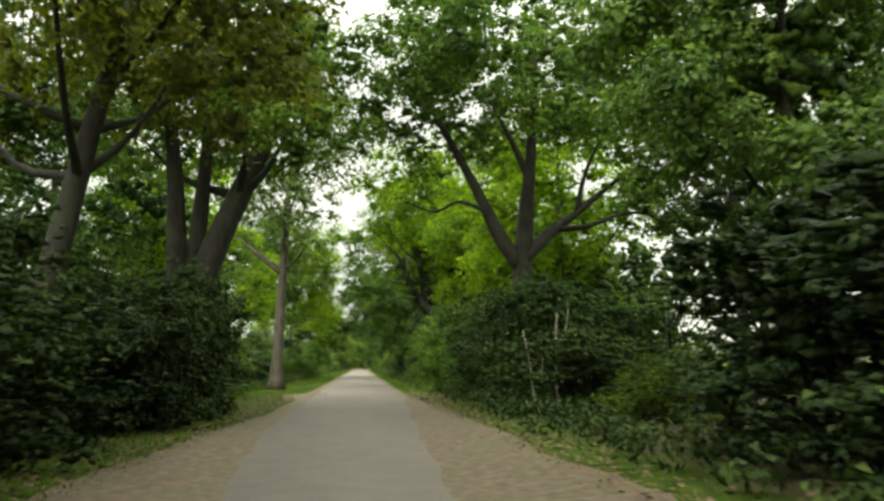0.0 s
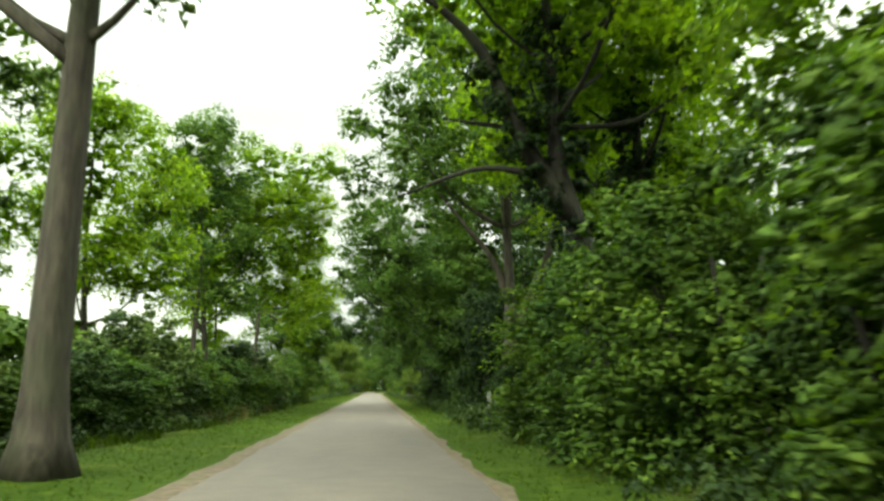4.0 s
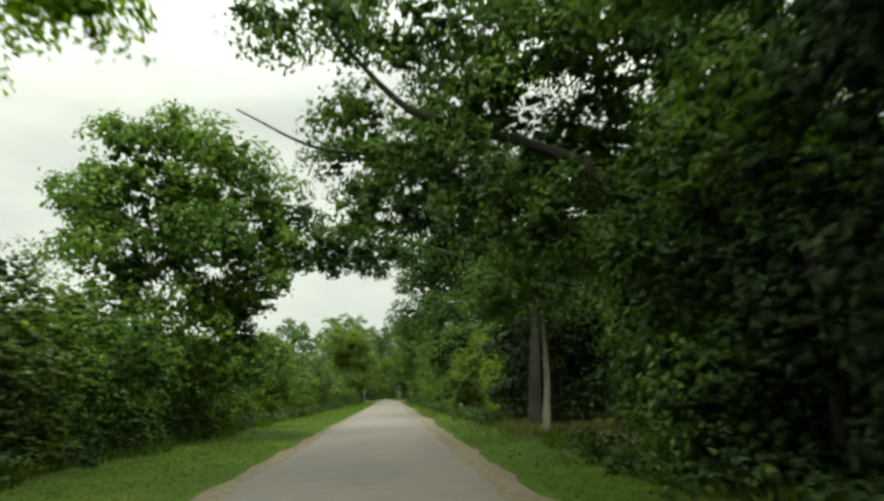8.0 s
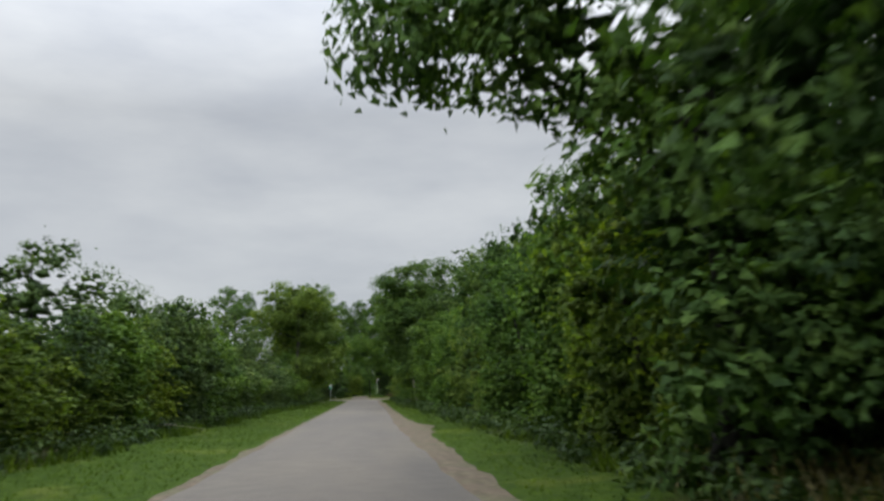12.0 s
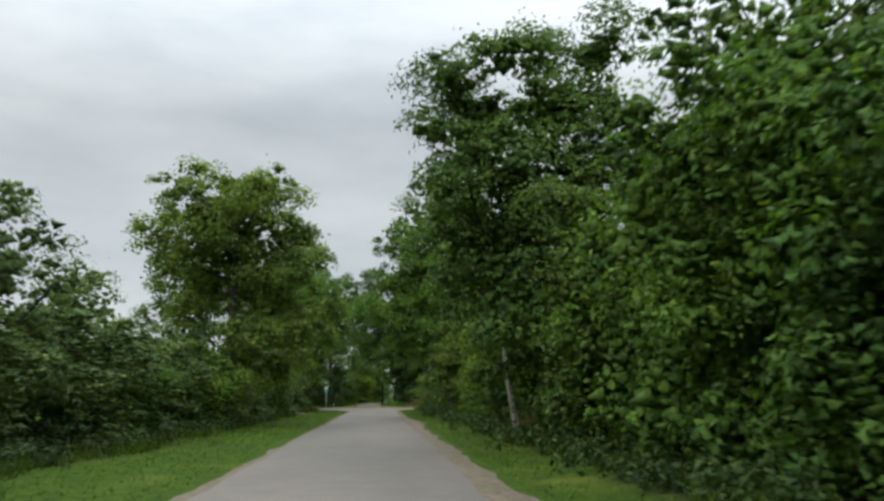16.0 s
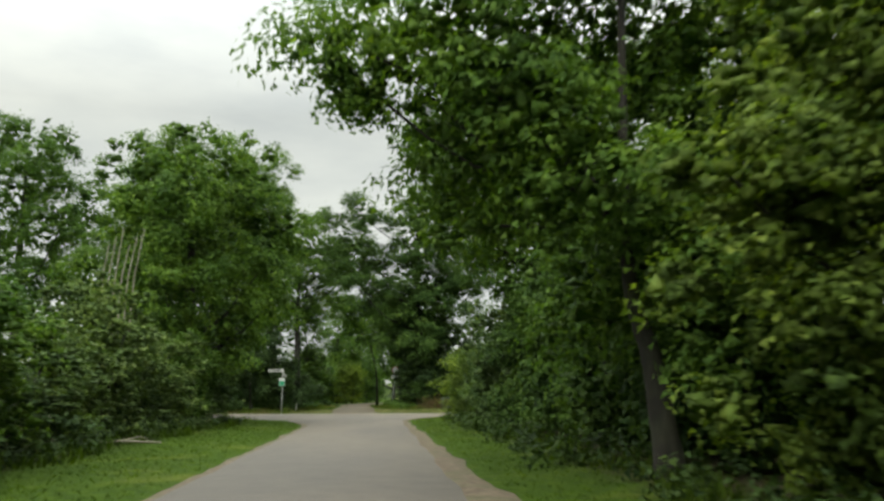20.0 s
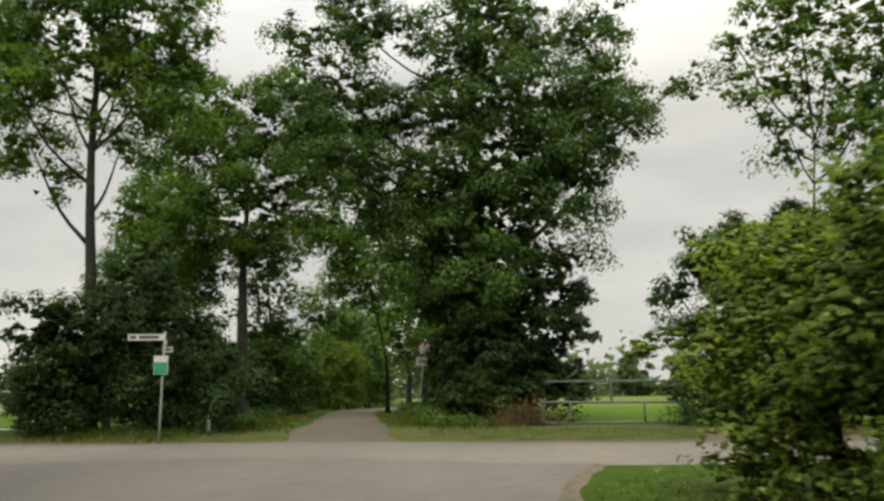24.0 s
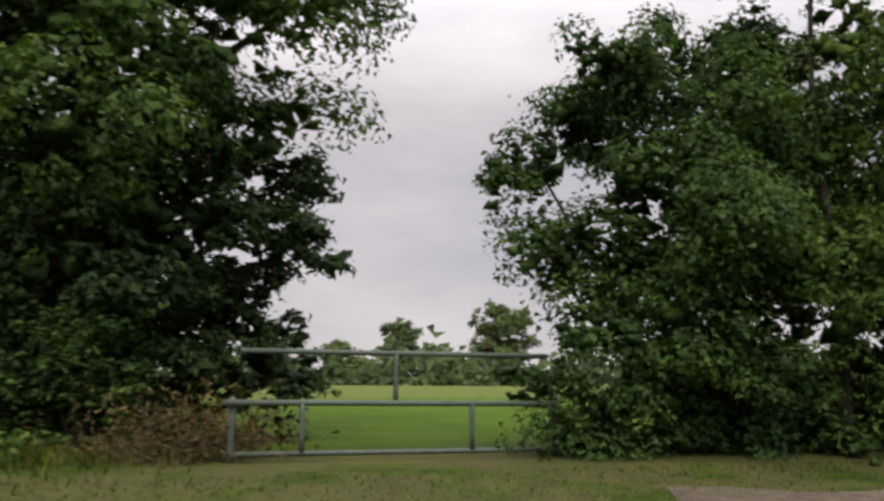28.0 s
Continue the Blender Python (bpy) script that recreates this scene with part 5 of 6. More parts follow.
tree("hazel_shrub", "tall yellow-green hazel filling the hedge", 5.8, 217.0, 5, 0.12, 2.2, 0.6, LEAF_OLIVE, BARK_DARK_SHADED, 168, size=0.1, density=26, n_limbs=2, clump=0.36, lobes=spread(25, 0.7, [(-1.6, 2.9, 0.8), (-2.4, 3.1, 0.5), (-1.9, 3.9, 0.5), (-1.4, 4.5, 0.6), (-0.9, 4.1, 0.6), (-1.9, 2.5, 0.6), (-1.2, 3.0, 0.7), (-2.5, 2.2, 0.4), (-1.7, 1.6, 0.6), (-1.0, 2.0, 0.7), (-2.3, 1.2, 0.4), (-1.3, 0.8, 0.6), (-0.5, 3.2, 0.8), (-0.6, 4.9, 0.6), (-1.8, 4.8, 0.5), (0.5, 8.3, 0.9), (1.4, 8.5, 0.9), (2.1, 7.8, 0.9), (0.8, 7.0, 0.8), (2.4, 9.3, 1.1)]))
tree("junction_oak", "large oak with a long bough over the lane", 4.3, 221.5, 12, 0.2, 5.6, 4.2, LEAF_MID, BARK_DARK_SHADED, 126, size=0.15, density=20, n_limbs=6, core=1.4, cover=1.35, path=[(0.2, 0, 0), (0, 0, 1.6), (-0.3, 0, 3.2), (-0.2, 0, 8)], lobes=spread(13, 1.5, [(-1.9, 5.4, 1.5), (-4.4, 6.4, 0.8), (-3.5, 6.4, 0.9), (-2.7, 6.1, 1.1), (-1.9, 5.1, 1.2), (-1.4, 6.5, 1.3), (-2.2, 3.7, 0.8), (-1.0, 3.9, 1.1), (-0.3, 5.1, 1.3), (0.3, 6.5, 1.3), (0.5, 3.7, 1.2), (-0.4, 2.6, 0.9), (0.7, 2.4, 1.0), (1.6, 6.0, 1.3), (1.8, 4.3, 1.3), (2.1, 2.6, 1.2), (2.9, 5.8, 1.2), (3.2, 4.0, 1.3), (3.4, 2.3, 1.2), (-3.5, 7.9, 1.1), (-1.8, 8.1, 1.4), (0.4, 8.3, 1.5), (2.7, 8.3, 1.5), (-2.9, 10.2, 1.3), (-1.7, 11.7, 1.3), (0.0, 12.2, 1.5), (1.7, 11.6, 1.3), (2.8, 10.3, 1.1), (-0.2, 9.3, 1.7), (1.7, 9.2, 1.7), (-1.7, 9.5, 1.3)], 0.5), limbs=[([(-0.3, 0, 3.4), (-1.8, 0, 5.0), (-3.8, 0.2, 6.0)], 0.07)])
tree("hedge_ash", "tall dark tree with an ivy-covered trunk", 7.6, 237.0, 14, 0.4, 5.6, 4.8, LEAF_MID, BARK_DARK_SHADED, 127, size=0.16, density=19, n_limbs=6, core=1.3, cover=1.25, lobes=spread(14, 1.8, [(-1.2, 6.8, 2.3), (-5.4, 8.7, 1.0), (-4.8, 7.5, 0.8), (-5.0, 10.0, 1.1), (-4.0, 8.5, 1.3), (-3.9, 6.8, 0.9), (-3.2, 5.9, 0.9), (-2.7, 7.5, 1.6), (-2.5, 4.6, 0.9), (-1.5, 5.9, 1.5), (-1.1, 8.8, 1.8), (-1.7, 3.2, 1.0), (-0.5, 4.1, 1.6), (0.2, 7.1, 1.9), (0.7, 4.7, 1.8), (-0.0, 2.1, 1.4), (1.8, 8.2, 1.8), (2.1, 5.5, 1.9), (1.8, 2.8, 1.7), (3.4, 6.6, 1.8), (3.2, 3.8, 1.8), (-3.3, 11.2, 1.6), (-0.8, 11.2, 1.9), (2.1, 11.1, 2.1)], 0.0), ivy=[(0, 0, 4.5, 0.9, 0.9, 2.6)])
tree("junction_tree", "broad green tree beside the junction", -6.7, 245.0, 12.6, 0.3, 4.6, 2.6, LEAF_MID, BARK_DARK_SHADED, 128, density=18, lobes_n=16)
tree("junction_tree", "broad green tree beside the junction", -9.0, 252.8, 12.5, 0.26, 4.4, 2.2, LEAF_DARK, BARK_DARK_SHADED, 143, density=22, lobes_n=15, lean=(0.6, 0))
tree("gate_ash", "tall open ash standing beside the thorn trees", 13.0, 267.6, 10, 0.1, 3.0, 5.0, LEAF_MID, BARK_DARK_SHADED, 166, size=0.13, density=18, n_limbs=6, core=0.2, clump=0.5, lobes=spread(23, 0.9, [(-1.1, 9.9, 1.4), (-2.3, 10.9, 0.8), (-2.4, 9.1, 0.5), (-0.8, 11.2, 1.4), (0.4, 10.3, 1.4), (-0.7, 8.3, 0.9), (0.7, 8.3, 1.2), (1.3, 11.6, 1.7), (1.8, 9.5, 1.7), (0.8, 12.9, 1.8), (2.8, 11.1, 1.9), (-1.2, 12.4, 0.9), (2.4, 7.9, 1.5), (4.3, 9.5, 2.0)], -0.6))
tree("thorn_tree", "dense dark thorn tree beside the field gate", 10.4, 269.0, 3.0, 0.12, 2.4, 1.0, LEAF_DARK, BARK_DARK_SHADED, 160, size=0.11, density=40, n_limbs=3, clump=0.42, core=1.6, cover=1.5, lobes=spread(3, 0.9, [(0.6, 3.3, 1.3), (-0.6, 5.1, 0.7), (-1.1, 3.9, 0.7), (-1.2, 2.7, 0.6), (-0.9, 1.6, 0.7), (-0.5, 0.5, 0.7), (0.6, 5.5, 0.8), (0.7, 4.2, 1.0), (0.3, 2.4, 0.9), (0.8, 1.1, 1.0), (0.5, 0.1, 0.7), (2.4, 6.0, 1.0), (2.4, 4.4, 1.3), (2.2, 2.6, 1.3), (2.3, 1.0, 1.2), (-0.1, 4.6, 0.8), (0.0, 3.6, 0.9), (-0.6, 2.9, 0.7), (-0.3, 0.0, 0.7), (1.2, 0.2, 0.8), (-0.0, 1.6, 0.8), (-1.2, 1.0, 0.4), (-1.1, 0.3, 0.4), (1.4, 4.7, 0.9)], -0.2))
tree("thorn_tree", "dense dark thorn tree beside the field gate", 14.6, 267.6, 3.4, 0.14, 2.8, 1.0, LEAF_DARK, BARK_DARK_SHADED, 161, size=0.12, density=30, n_limbs=3, clump=0.45, core=1.6, cover=1.4, lobes=spread(4, 1.0, [(-1.1, 3.4, 1.5), (-0.9, 5.5, 1.3), (-0.8, 4.0, 1.4), (-0.8, 2.1, 1.4), (-1.3, 0.6, 1.2), (1.0, 5.4, 1.5), (1.5, 3.4, 1.7), (1.2, 1.4, 1.6), (4.0, 4.8, 1.7), (4.4, 2.4, 1.9), (7.4, 3.9, 2.1), (-1.9, 0.0, 0.8), (-1.3, 1.4, 1.1), (-0.2, -0.2, 0.9), (-1.8, 4.1, 1.0), (-2.0, 2.7, 0.9)], 0.2))
tree("tall_far_tree", "tall tree standing beyond the hedge", -18.5, 258.5, 17.5, 0.36, 5.0, 5.0, LEAF_MID, BARK_DARK_SHADED, 129, density=14, lobes_n=15, core=0.8)
tree("signpost_tree", "tall tree with an open crown behind the signpost", -8.9, 272.7, 18, 0.27, 5.2, 5.2, LEAF_MID, BARK_DARK_SHADED, 130, size=0.15, density=24, core=0.1, n_limbs=14, twigs=40, lobes=spread(5, 1.5, [(-1.6, 13.3, 2.3), (-2.3, 13.3, 1.7), (-0.5, 13.9, 1.9), (1.4, 13.3, 1.5), (2.7, 13.8, 1.3), (-1.1, 11.5, 1.3), (0.7, 11.5, 1.1), (-2.5, 11.1, 1.5), (2.2, 11.8, 0.9), (-0.6, 16.4, 2.5), (-3.2, 16.1, 2.5), (2.4, 16.2, 1.9), (-2.1, 9.2, 1.1), (0.3, 9.6, 0.8), (-4.9, 13.2, 2.4), (-4.3, 10.1, 1.9), (-0.9, 8.0, 0.7), (0.1, 11.1, 1.2), (1.6, 10.8, 1.2), (2.9, 11.2, 1.2), (4.1, 10.5, 0.8), (1.9, 8.6, 0.6), (0.9, 7.0, 0.9), (3.4, 10.0, 0.8), (2.1, 12.8, 1.5)], 0.0))
tree("track_tree", "broad leafy tree standing beside the farm track", -8.7, 285.3, 13, 0.34, 4.4, 4.8, LEAF_MID, BARK_DARK_SHADED, 131, size=0.17, density=18, cover=1.25, n_limbs=8, path=[(3.0, -1.6, 0), (3.0, -1.5, 3), (2.9, -1.0, 7), (3.0, -0.4, 11)], lobes=spread(6, 1.8, [(3.0, 10.3, 3.0), (0.1, 13.6, 1.6), (2.0, 14.3, 1.9), (4.0, 14.1, 1.9), (5.7, 12.9, 1.4), (-0.7, 11.4, 1.6), (1.8, 12.2, 2.3), (4.3, 11.7, 2.3), (6.6, 10.8, 1.2), (-0.8, 9.3, 1.6), (1.4, 9.3, 2.3), (4.1, 9.1, 2.1), (6.2, 8.6, 1.4), (0.6, 7.0, 1.6), (7.4, 8.9, 0.9), (7.6, 11.5, 1.2), (6.9, 13.2, 1.2), (4.7, 15.6, 1.4), (-0.3, 7.4, 1.8), (7.6, 7.5, 1.2)], 0.0) + spread(44, 1.2, [(2.9, 8.0, 0.9), (4.2, 8.0, 1.0), (3.8, 6.8, 0.7)], 0.0))
tree("track_tree", "dark tree with leaves down to the ground by the track", -11.6, 292.0, 13.5, 0.26, 3.6, 1.0, LEAF_DARK, BARK_DARK_SHADED, 149, size=0.17, density=17, core=1.0, cover=1.2, lobes_n=15, n_limbs=4)
tree("ivy_ash", "huge dark ash with a dense ivy-covered base by the track", 3.7, 273.8, 17, 0.42, 5.6, 6.0, LEAF_DARK, BARK_DARK_SHADED, 133, size=0.15, density=22, n_limbs=16, core=1.2, twigs=80, ivy_leaf=0.13,
     lobes=spread(1, 1.8, [(0.6, 7.9, 2.3)] + [(6.3, 11.8, 0.8), (7.5, 11.9, 0.5), (4.9, 11.6, 1.0), (5.2, 10.4, 0.8), (4.2, 8.6, 0.8), (-6.1, 11.7, 1.0), (-5.4, 10.5, 1.0), (-4.5, 11.4, 1.3), (-4.8, 9.0, 0.8)] + [(-6.0, 13.9, 1.2), (-4.4, 14.4, 1.4), (0.9, 14.5, 1.6), (3.0, 14.1, 1.2), (4.8, 12.2, 1.0)]) + spread(37, 1.6, [(-4.8, 12.0, 1.4), (-5.2, 9.8, 1.1), (-3.6, 13.3, 1.5), (-4.0, 10.6, 1.5), (-3.2, 8.3, 1.5), (4.7, 14.1, 1.4), (5.4, 11.5, 1.2), (4.1, 9.8, 1.5), (2.8, 8.4, 1.5)], 0.0) + spread(31, 1.8, [(-1.1, 4.0, 1.1), (-0.0, 4.6, 1.8), (1.6, 5.1, 1.7), (3.1, 5.4, 1.0), (-1.2, 5.8, 1.2), (-0.0, 6.3, 1.7), (1.6, 6.9, 1.8), (3.2, 7.4, 1.0), (-1.9, 7.5, 1.1), (-0.8, 8.3, 1.7), (1.3, 8.9, 1.9), (3.2, 9.1, 1.2), (-3.0, 8.1, 0.8), (-0.4, 10.9, 2.2), (1.8, 11.3, 2.2), (3.9, 11.1, 1.3), (-2.4, 10.2, 1.4), (0.2, 13.4, 2.2), (-2.8, 4.9, 0.6), (-3.3, 7.6, 0.8), (-2.6, 5.7, 0.7)]) + spread(36, 0.8, [(0.0, 6.4, 2.6), (0.4, 8.2, 2.8), (-0.2, 10.2, 2.8), (0.3, 12.2, 2.4), (-1.6, 8.8, 1.8), (1.9, 9.6, 1.8)]),
     ivy=spread(2, 1.2, [(0.3, 0.1, 1.2), (1.2, 0.2, 1.2), (-0.4, 1.0, 1.1), (0.5, 1.7, 1.6), (1.6, 1.7, 1.6), (2.5, 2.1, 1.2), (2.9, 1.1, 0.9), (-0.2, 2.7, 1.3), (0.9, 3.2, 1.8), (2.3, 3.6, 1.5), (3.5, 4.3, 0.7), (3.2, 3.1, 0.8), (-0.1, -0.3, 0.7), (2.1, -0.1, 0.8), (-1.2, 5.6, 0.9), (-1.1, 3.8, 0.8), (-1.0, 2.2, 0.7), (-0.2, 4.8, 0.9), (-0.1, 3.1, 0.9), (-0.6, 0.9, 0.7)], -0.2))
for k, (tx, ty, th) in enumerate([(3.4, 300, 12), (4.6, 288, 11), (-3.8, 322, 13), (3.0, 318, 13), (-1.4, 338, 13), (-3.0, 345, 12)] ):
    tree("track_tree", "dark tree closing over the farm track", tx, ty, th, 0.24, 4.4, 1.8, LEAF_MID, BARK_DARK_SHADED, 150 + k, size=0.26, density=3.0, core=0.25, lobes_n=12, n_limbs=3, group="trees along the farm track")

tree("open_shrub", "open-branched tree with bare lower limbs beside the farm track", -5.9, 294.0, 9.6, 0.16, 2.8, 3.6, LEAF_DARK, BARK_DARK_SHADED, 170, size=0.13, density=6, core=0.0, n_limbs=13, lobes_n=14, twigs=40)
tree("track_tree", "slim leafy tree leaning over the farm track", -3.9, 290.5, 10, 0.1, 3.0, 3.0, LEAF_MID, BARK_DARK_SHADED, 169, path=[(4.8, 1.5, 0), (4.7, 1.5, 3), (4.0, 0.8, 6), (3.3, 0, 9)], size=0.16, density=14, n_limbs=5, core=0.4, lobes=spread(26, 1.2, [(3.1, 8.9, 2.1), (3.1, 11.6, 1.5), (3.6, 8.9, 1.6), (2.6, 6.8, 1.4), (4.2, 6.2, 1.4), (4.7, 10.3, 1.5), (1.6, 4.7, 1.2), (3.6, 13.8, 1.3), (2.6, 4.7, 1.0)]))

# ---------- shrubs round the junction ----------
JUN = "shrubs round the junction"
tree("elder_shrub", "broad dark elder shrub behind the signpost", -7.6, 270.6, 5, 0.12, 2.4, 0.6, LEAF_SHADED, BARK_DARK_SHADED, 162, size=0.12, core=1.6, density=32, n_limbs=3, clump=0.45, lobes=spread(7, 0.9, [(0.8, 3.0, 1.4), (-0.3, 4.1, 0.8), (0.8, 4.8, 0.9), (1.6, 4.2, 0.8), (0.0, 3.0, 1.2), (1.6, 2.6, 1.2), (2.6, 2.9, 0.8), (3.5, 1.9, 0.8), (0.0, 1.3, 1.2), (1.6, 1.3, 1.2), (3.2, 1.2, 0.8), (4.5, 1.4, 0.7), (-1.5, 3.0, 1.4), (-1.6, 1.3, 1.4), (1.1, 5.4, 0.7)], 0.0))
shrub("dark_b", -9.3, 270.7, 3.0, 3.2, 3.0, 50, "dark shrub behind the signpost", JUN)
shrub("dark_a", -6.2, 273.4, 4.0, 3.6, 2.8, 50, "dark shrub behind the signpost", JUN)
shrub("back_dark", -1.0, 366, 9.0, 4.0, 7.0, 0, "dark shrubs at the farm track's far bend", JUN)
shrub("dark_a", 3.8, 271.8, 2.6, 2.4, 2.0, 0, "low shrub at the foot of the ash", JUN)
hedge(284, 297, 4.6, 3.0, 4.6, 4.0, ["back_dark", "back_mid"], "shrubs along the farm track")
shrub("lime_a", -2.0, 305.0, 4.4, 4.0, 4.6, 20, "yellow-green bush at the bend of the farm track", JUN)
shrub("mid_a", -0.2, 309.5, 5.0, 4.4, 5.4, 80, "green bush at the bend of the farm track", JUN)
shrub("mid_b", -3.6, 310.0, 5.0, 4.4, 6.0, 170, "green bush at the bend of the farm track", JUN)
shrub("deep_a", -8.8, 281.6, 4.2, 3.8, 4.4, 20, "dark shrub beneath the trees by the track", JUN)
shrub("deep_a", -7.2, 286.4, 4.2, 3.4, 3.2, 120, "dark shrub beneath the trees by the track", JUN)
shrub("yew_a", -10.9, 281.0, 3.8, 4.0, 4.2, 200, "dark shrub beneath the trees by the track", JUN)
hedge(288, 330, -6.0, 3.0, 4.6, 4.4, ["back_dark", "back_mid"], "shrubs along the farm track")

# ---------- far trees and far hedges ----------
FAR = "far trees round the meadows"
far_rng = random.Random(9)
for i in range(28):
    ang = radians(-62 + i * 4.7)
    d = far_rng.uniform(190, 250)
    h = far_rng.uniform(6, 13)
    tree("far_tree", "distant round-crowned tree at the meadow's edge", d * math.sin(ang), 262 + d * math.cos(ang), h, 0.4, h * 0.42, h * 0.03, LEAF_FAR_HAZE, BARK_DARK_SHADED, 300 + i, size=0.75, density=1.5, lobes_n=9, n_limbs=0, clump=1.5, core=0.06, group=FAR)
for k, (tx, ty, th) in enumerate([(86, 446, 15.7), (106, 436, 19.9), (73, 451, 10.9), (97, 441, 8.2), (133, 418, 10.9)]):
    tree("far_tree", "tall round-crowned tree far across the meadow", tx, ty, th, 0.4, th * 0.4, th * 0.12, LEAF_FAR_HAZE, BARK_DARK_SHADED, 340 + k, size=0.8, density=2.2, lobes_n=12, n_limbs=2, clump=1.3, core=0.1, group=FAR)
fv_c, fv_o = [], []
nrng = np.random.default_rng(77)
for i in range(9000):
    ang = nrng.uniform(-1.15, 1.2)
    d = 205 + nrng.uniform(-6, 6) + 12 * math.sin(ang * 9)
    fv_c.append((d * math.sin(ang), 262 + d * math.cos(ang), 0.3 + abs(nrng.normal(0, 3.2)) * (1 + 0.5 * math.sin(ang * 31))))
    fv_o.append((-math.sin(ang), -math.cos(ang), 0.3))
tagged(new("far_hedge", mesh_of("far_hedge", leaf_arrays(np.array(fv_c), np.array(fv_o), np.full(9000, 2.3), nrng), tris(9000), LEAF_FAR_HAZE)), "distant dark hedge line round the meadow", "hedge", kind="stuff")


# ---------- small built things ----------
def box_mesh(name, boxes, mat, bevel=0.004):
    """Boxes (centre, size) joined into one part, with softened edges."""
    bm = bmesh.new()
    for c, s in boxes:
        r = bmesh.ops.create_cube(bm, size=1.0, matrix=Matrix.Translation(c) @ Matrix.Diagonal((*s, 1)))
    if bevel:
        bmesh.ops.bevel(bm, geom=bm.edges[:], offset=bevel, segments=1, affect='EDGES')
    me = bpy.data.meshes.new(name)
    bm.to_mesh(me)
    bm.free()
    me.materials.append(mat)
    return me


def rod(name, a, b, r, mat, parent, label="", sides=8, seed=0):
    return put_part(name, tube_mesh(name, bend([a, b], 4), np.full(4, r), mat, sides, 0.05, seed), parent, label)


def disc_mesh(name, r, depth, mat, ring=0.0):
    bm = bmesh.new()
    if ring:
        n = 28
        rows = []
        for rr, yy in ((r, -depth / 2), (r, depth / 2), (r - ring, depth / 2), (r - ring, -depth / 2)):
            rows.append([bm.verts.new((rr * math.cos(6.2832 * i / n), yy, rr * math.sin(6.2832 * i / n))) for i in range(n)])
        for a, b in zip(rows, rows[1:] + rows[:1]):
            for i in range(n):
                bm.faces.new((a[i], a[(i + 1) % n], b[(i + 1) % n], b[i]))
    else:
        bmesh.ops.create_cone(bm, cap_ends=True, segments=28, radius1=r, radius2=r, depth=depth, matrix=Matrix.Rotation(radians(90), 4, 'X'))
    bmesh.ops.recalc_face_normals(bm, faces=bm.faces[:])
    me = bpy.data.meshes.new(name)
    bm.to_mesh(me)
    bm.free()
    me.materials.append(mat)
    return me


# street-name post at the junction
gz = ground_z(-5.2, 266.9)
post = thing("signpost", -5.2, 266.9, gz, "grey steel signpost with a street-name arm and a green-white board", "signpost")
rod("pole", (-0.03, 0, -0.1), (0.03, 0, 2.86), 0.03, GALV, post, "slightly leaning grey steel pole")
arm = put_part("name_board", box_mesh("name_board", [((-0.43, -0.05, 2.74), (0.92, 0.025, 0.17))], SIGN_WHITE_SHADED), post, "pale street-name board with unreadable lettering")
put_part("lettering", box_mesh("lettering", [((-0.76, -0.066, 2.74), (0.16, 0.004, 0.07))], DARK_BAR, 0), arm)
put_part("lettering", box_mesh("lettering", [((-0.36, -0.066, 2.74), (0.5, 0.004, 0.07))], DARK_BAR, 0), arm)
put_part("border", box_mesh("border", [((-0.43, -0.064, 2.818), (0.92, 0.006, 0.014)), ((-0.43, -0.064, 2.662), (0.92, 0.006, 0.014))], SIGN_GREY, 0), arm)
put_part("clamp", box_mesh("clamp", [((0.06, -0.04, 2.6), (0.07, 0.05, 0.14))], SIGN_GREY), post)
small = put_part("small_board", box_mesh("small_board", [((0.12, -0.02, 2.42), (0.26, 0.02, 0.15))], SIGN_GREY), post, "small grey board turned along the road")
put_part("lettering", box_mesh("lettering", [((0.14, -0.033, 2.42), (0.16, 0.004, 0.06))], DARK_BAR, 0), small)
board = put_part("notice_board", box_mesh("notice_board", [((-0.03, -0.06, 2.02), (0.36, 0.02, 0.48))], SIGN_WHITE_SHADED), post, "upright board, white above and green below")
put_part("green_field", box_mesh("green_field", [((-0.03, -0.0735, 1.945), (0.33, 0.005, 0.3))], SIGN_GREEN, 0), board)

# round sign with a plate under it
gz = ground_z(2.1, 281.0)
rs = thing("round_road_sign", 2.0, 280.8, gz, "tilted round red-rimmed road sign with a plate on a thin pole", "road sign")
rs.matrix_basis = pose(2.0, 280.8, gz, 0, 6, 6)
rod("pole", (0, 0, -0.1), (0, 0, 3.25), 0.03, GALV, rs)
face = put_part("sign_face", disc_mesh("sign_face", 0.25, 0.02, SIGN_WHITE_SHADED), rs, "blank white sign face")
face.location = (0, -0.05, 2.85)
rim = put_part("red_rim", disc_mesh("red_rim", 0.31, 0.03, SIGN_RED, 0.062), rs, "red rim of the sign")
rim.location = (0, -0.05, 2.85)
plate = put_part("plate", box_mesh("plate", [((0, -0.05, 2.32), (0.62, 0.02, 0.3))], SIGN_WHITE_SHADED), rs, "white plate with unreadable lines")
for zz in (2.39, 2.32, 2.25):
    put_part("lettering", box_mesh("lettering", [((0, -0.064, zz), (0.44, 0.004, 0.03))], DARK_BAR, 0), plate)

# road sign seen from behind beside the hedge's end
bs = thing("road_sign", -6.35, 246.2, ground_z(-6.35, 246.2), "round road sign seen from its dark back, beside the hedge", "road sign")
rod("pole", (0, 0, -0.1), (0, 0, 2.55), 0.03, GALV, bs)
back = put_part("sign_back", disc_mesh("sign_back", 0.32, 0.02, ROOF_DARK), bs, "dark back of the sign")
back.location = (0, 0.05, 2.2)

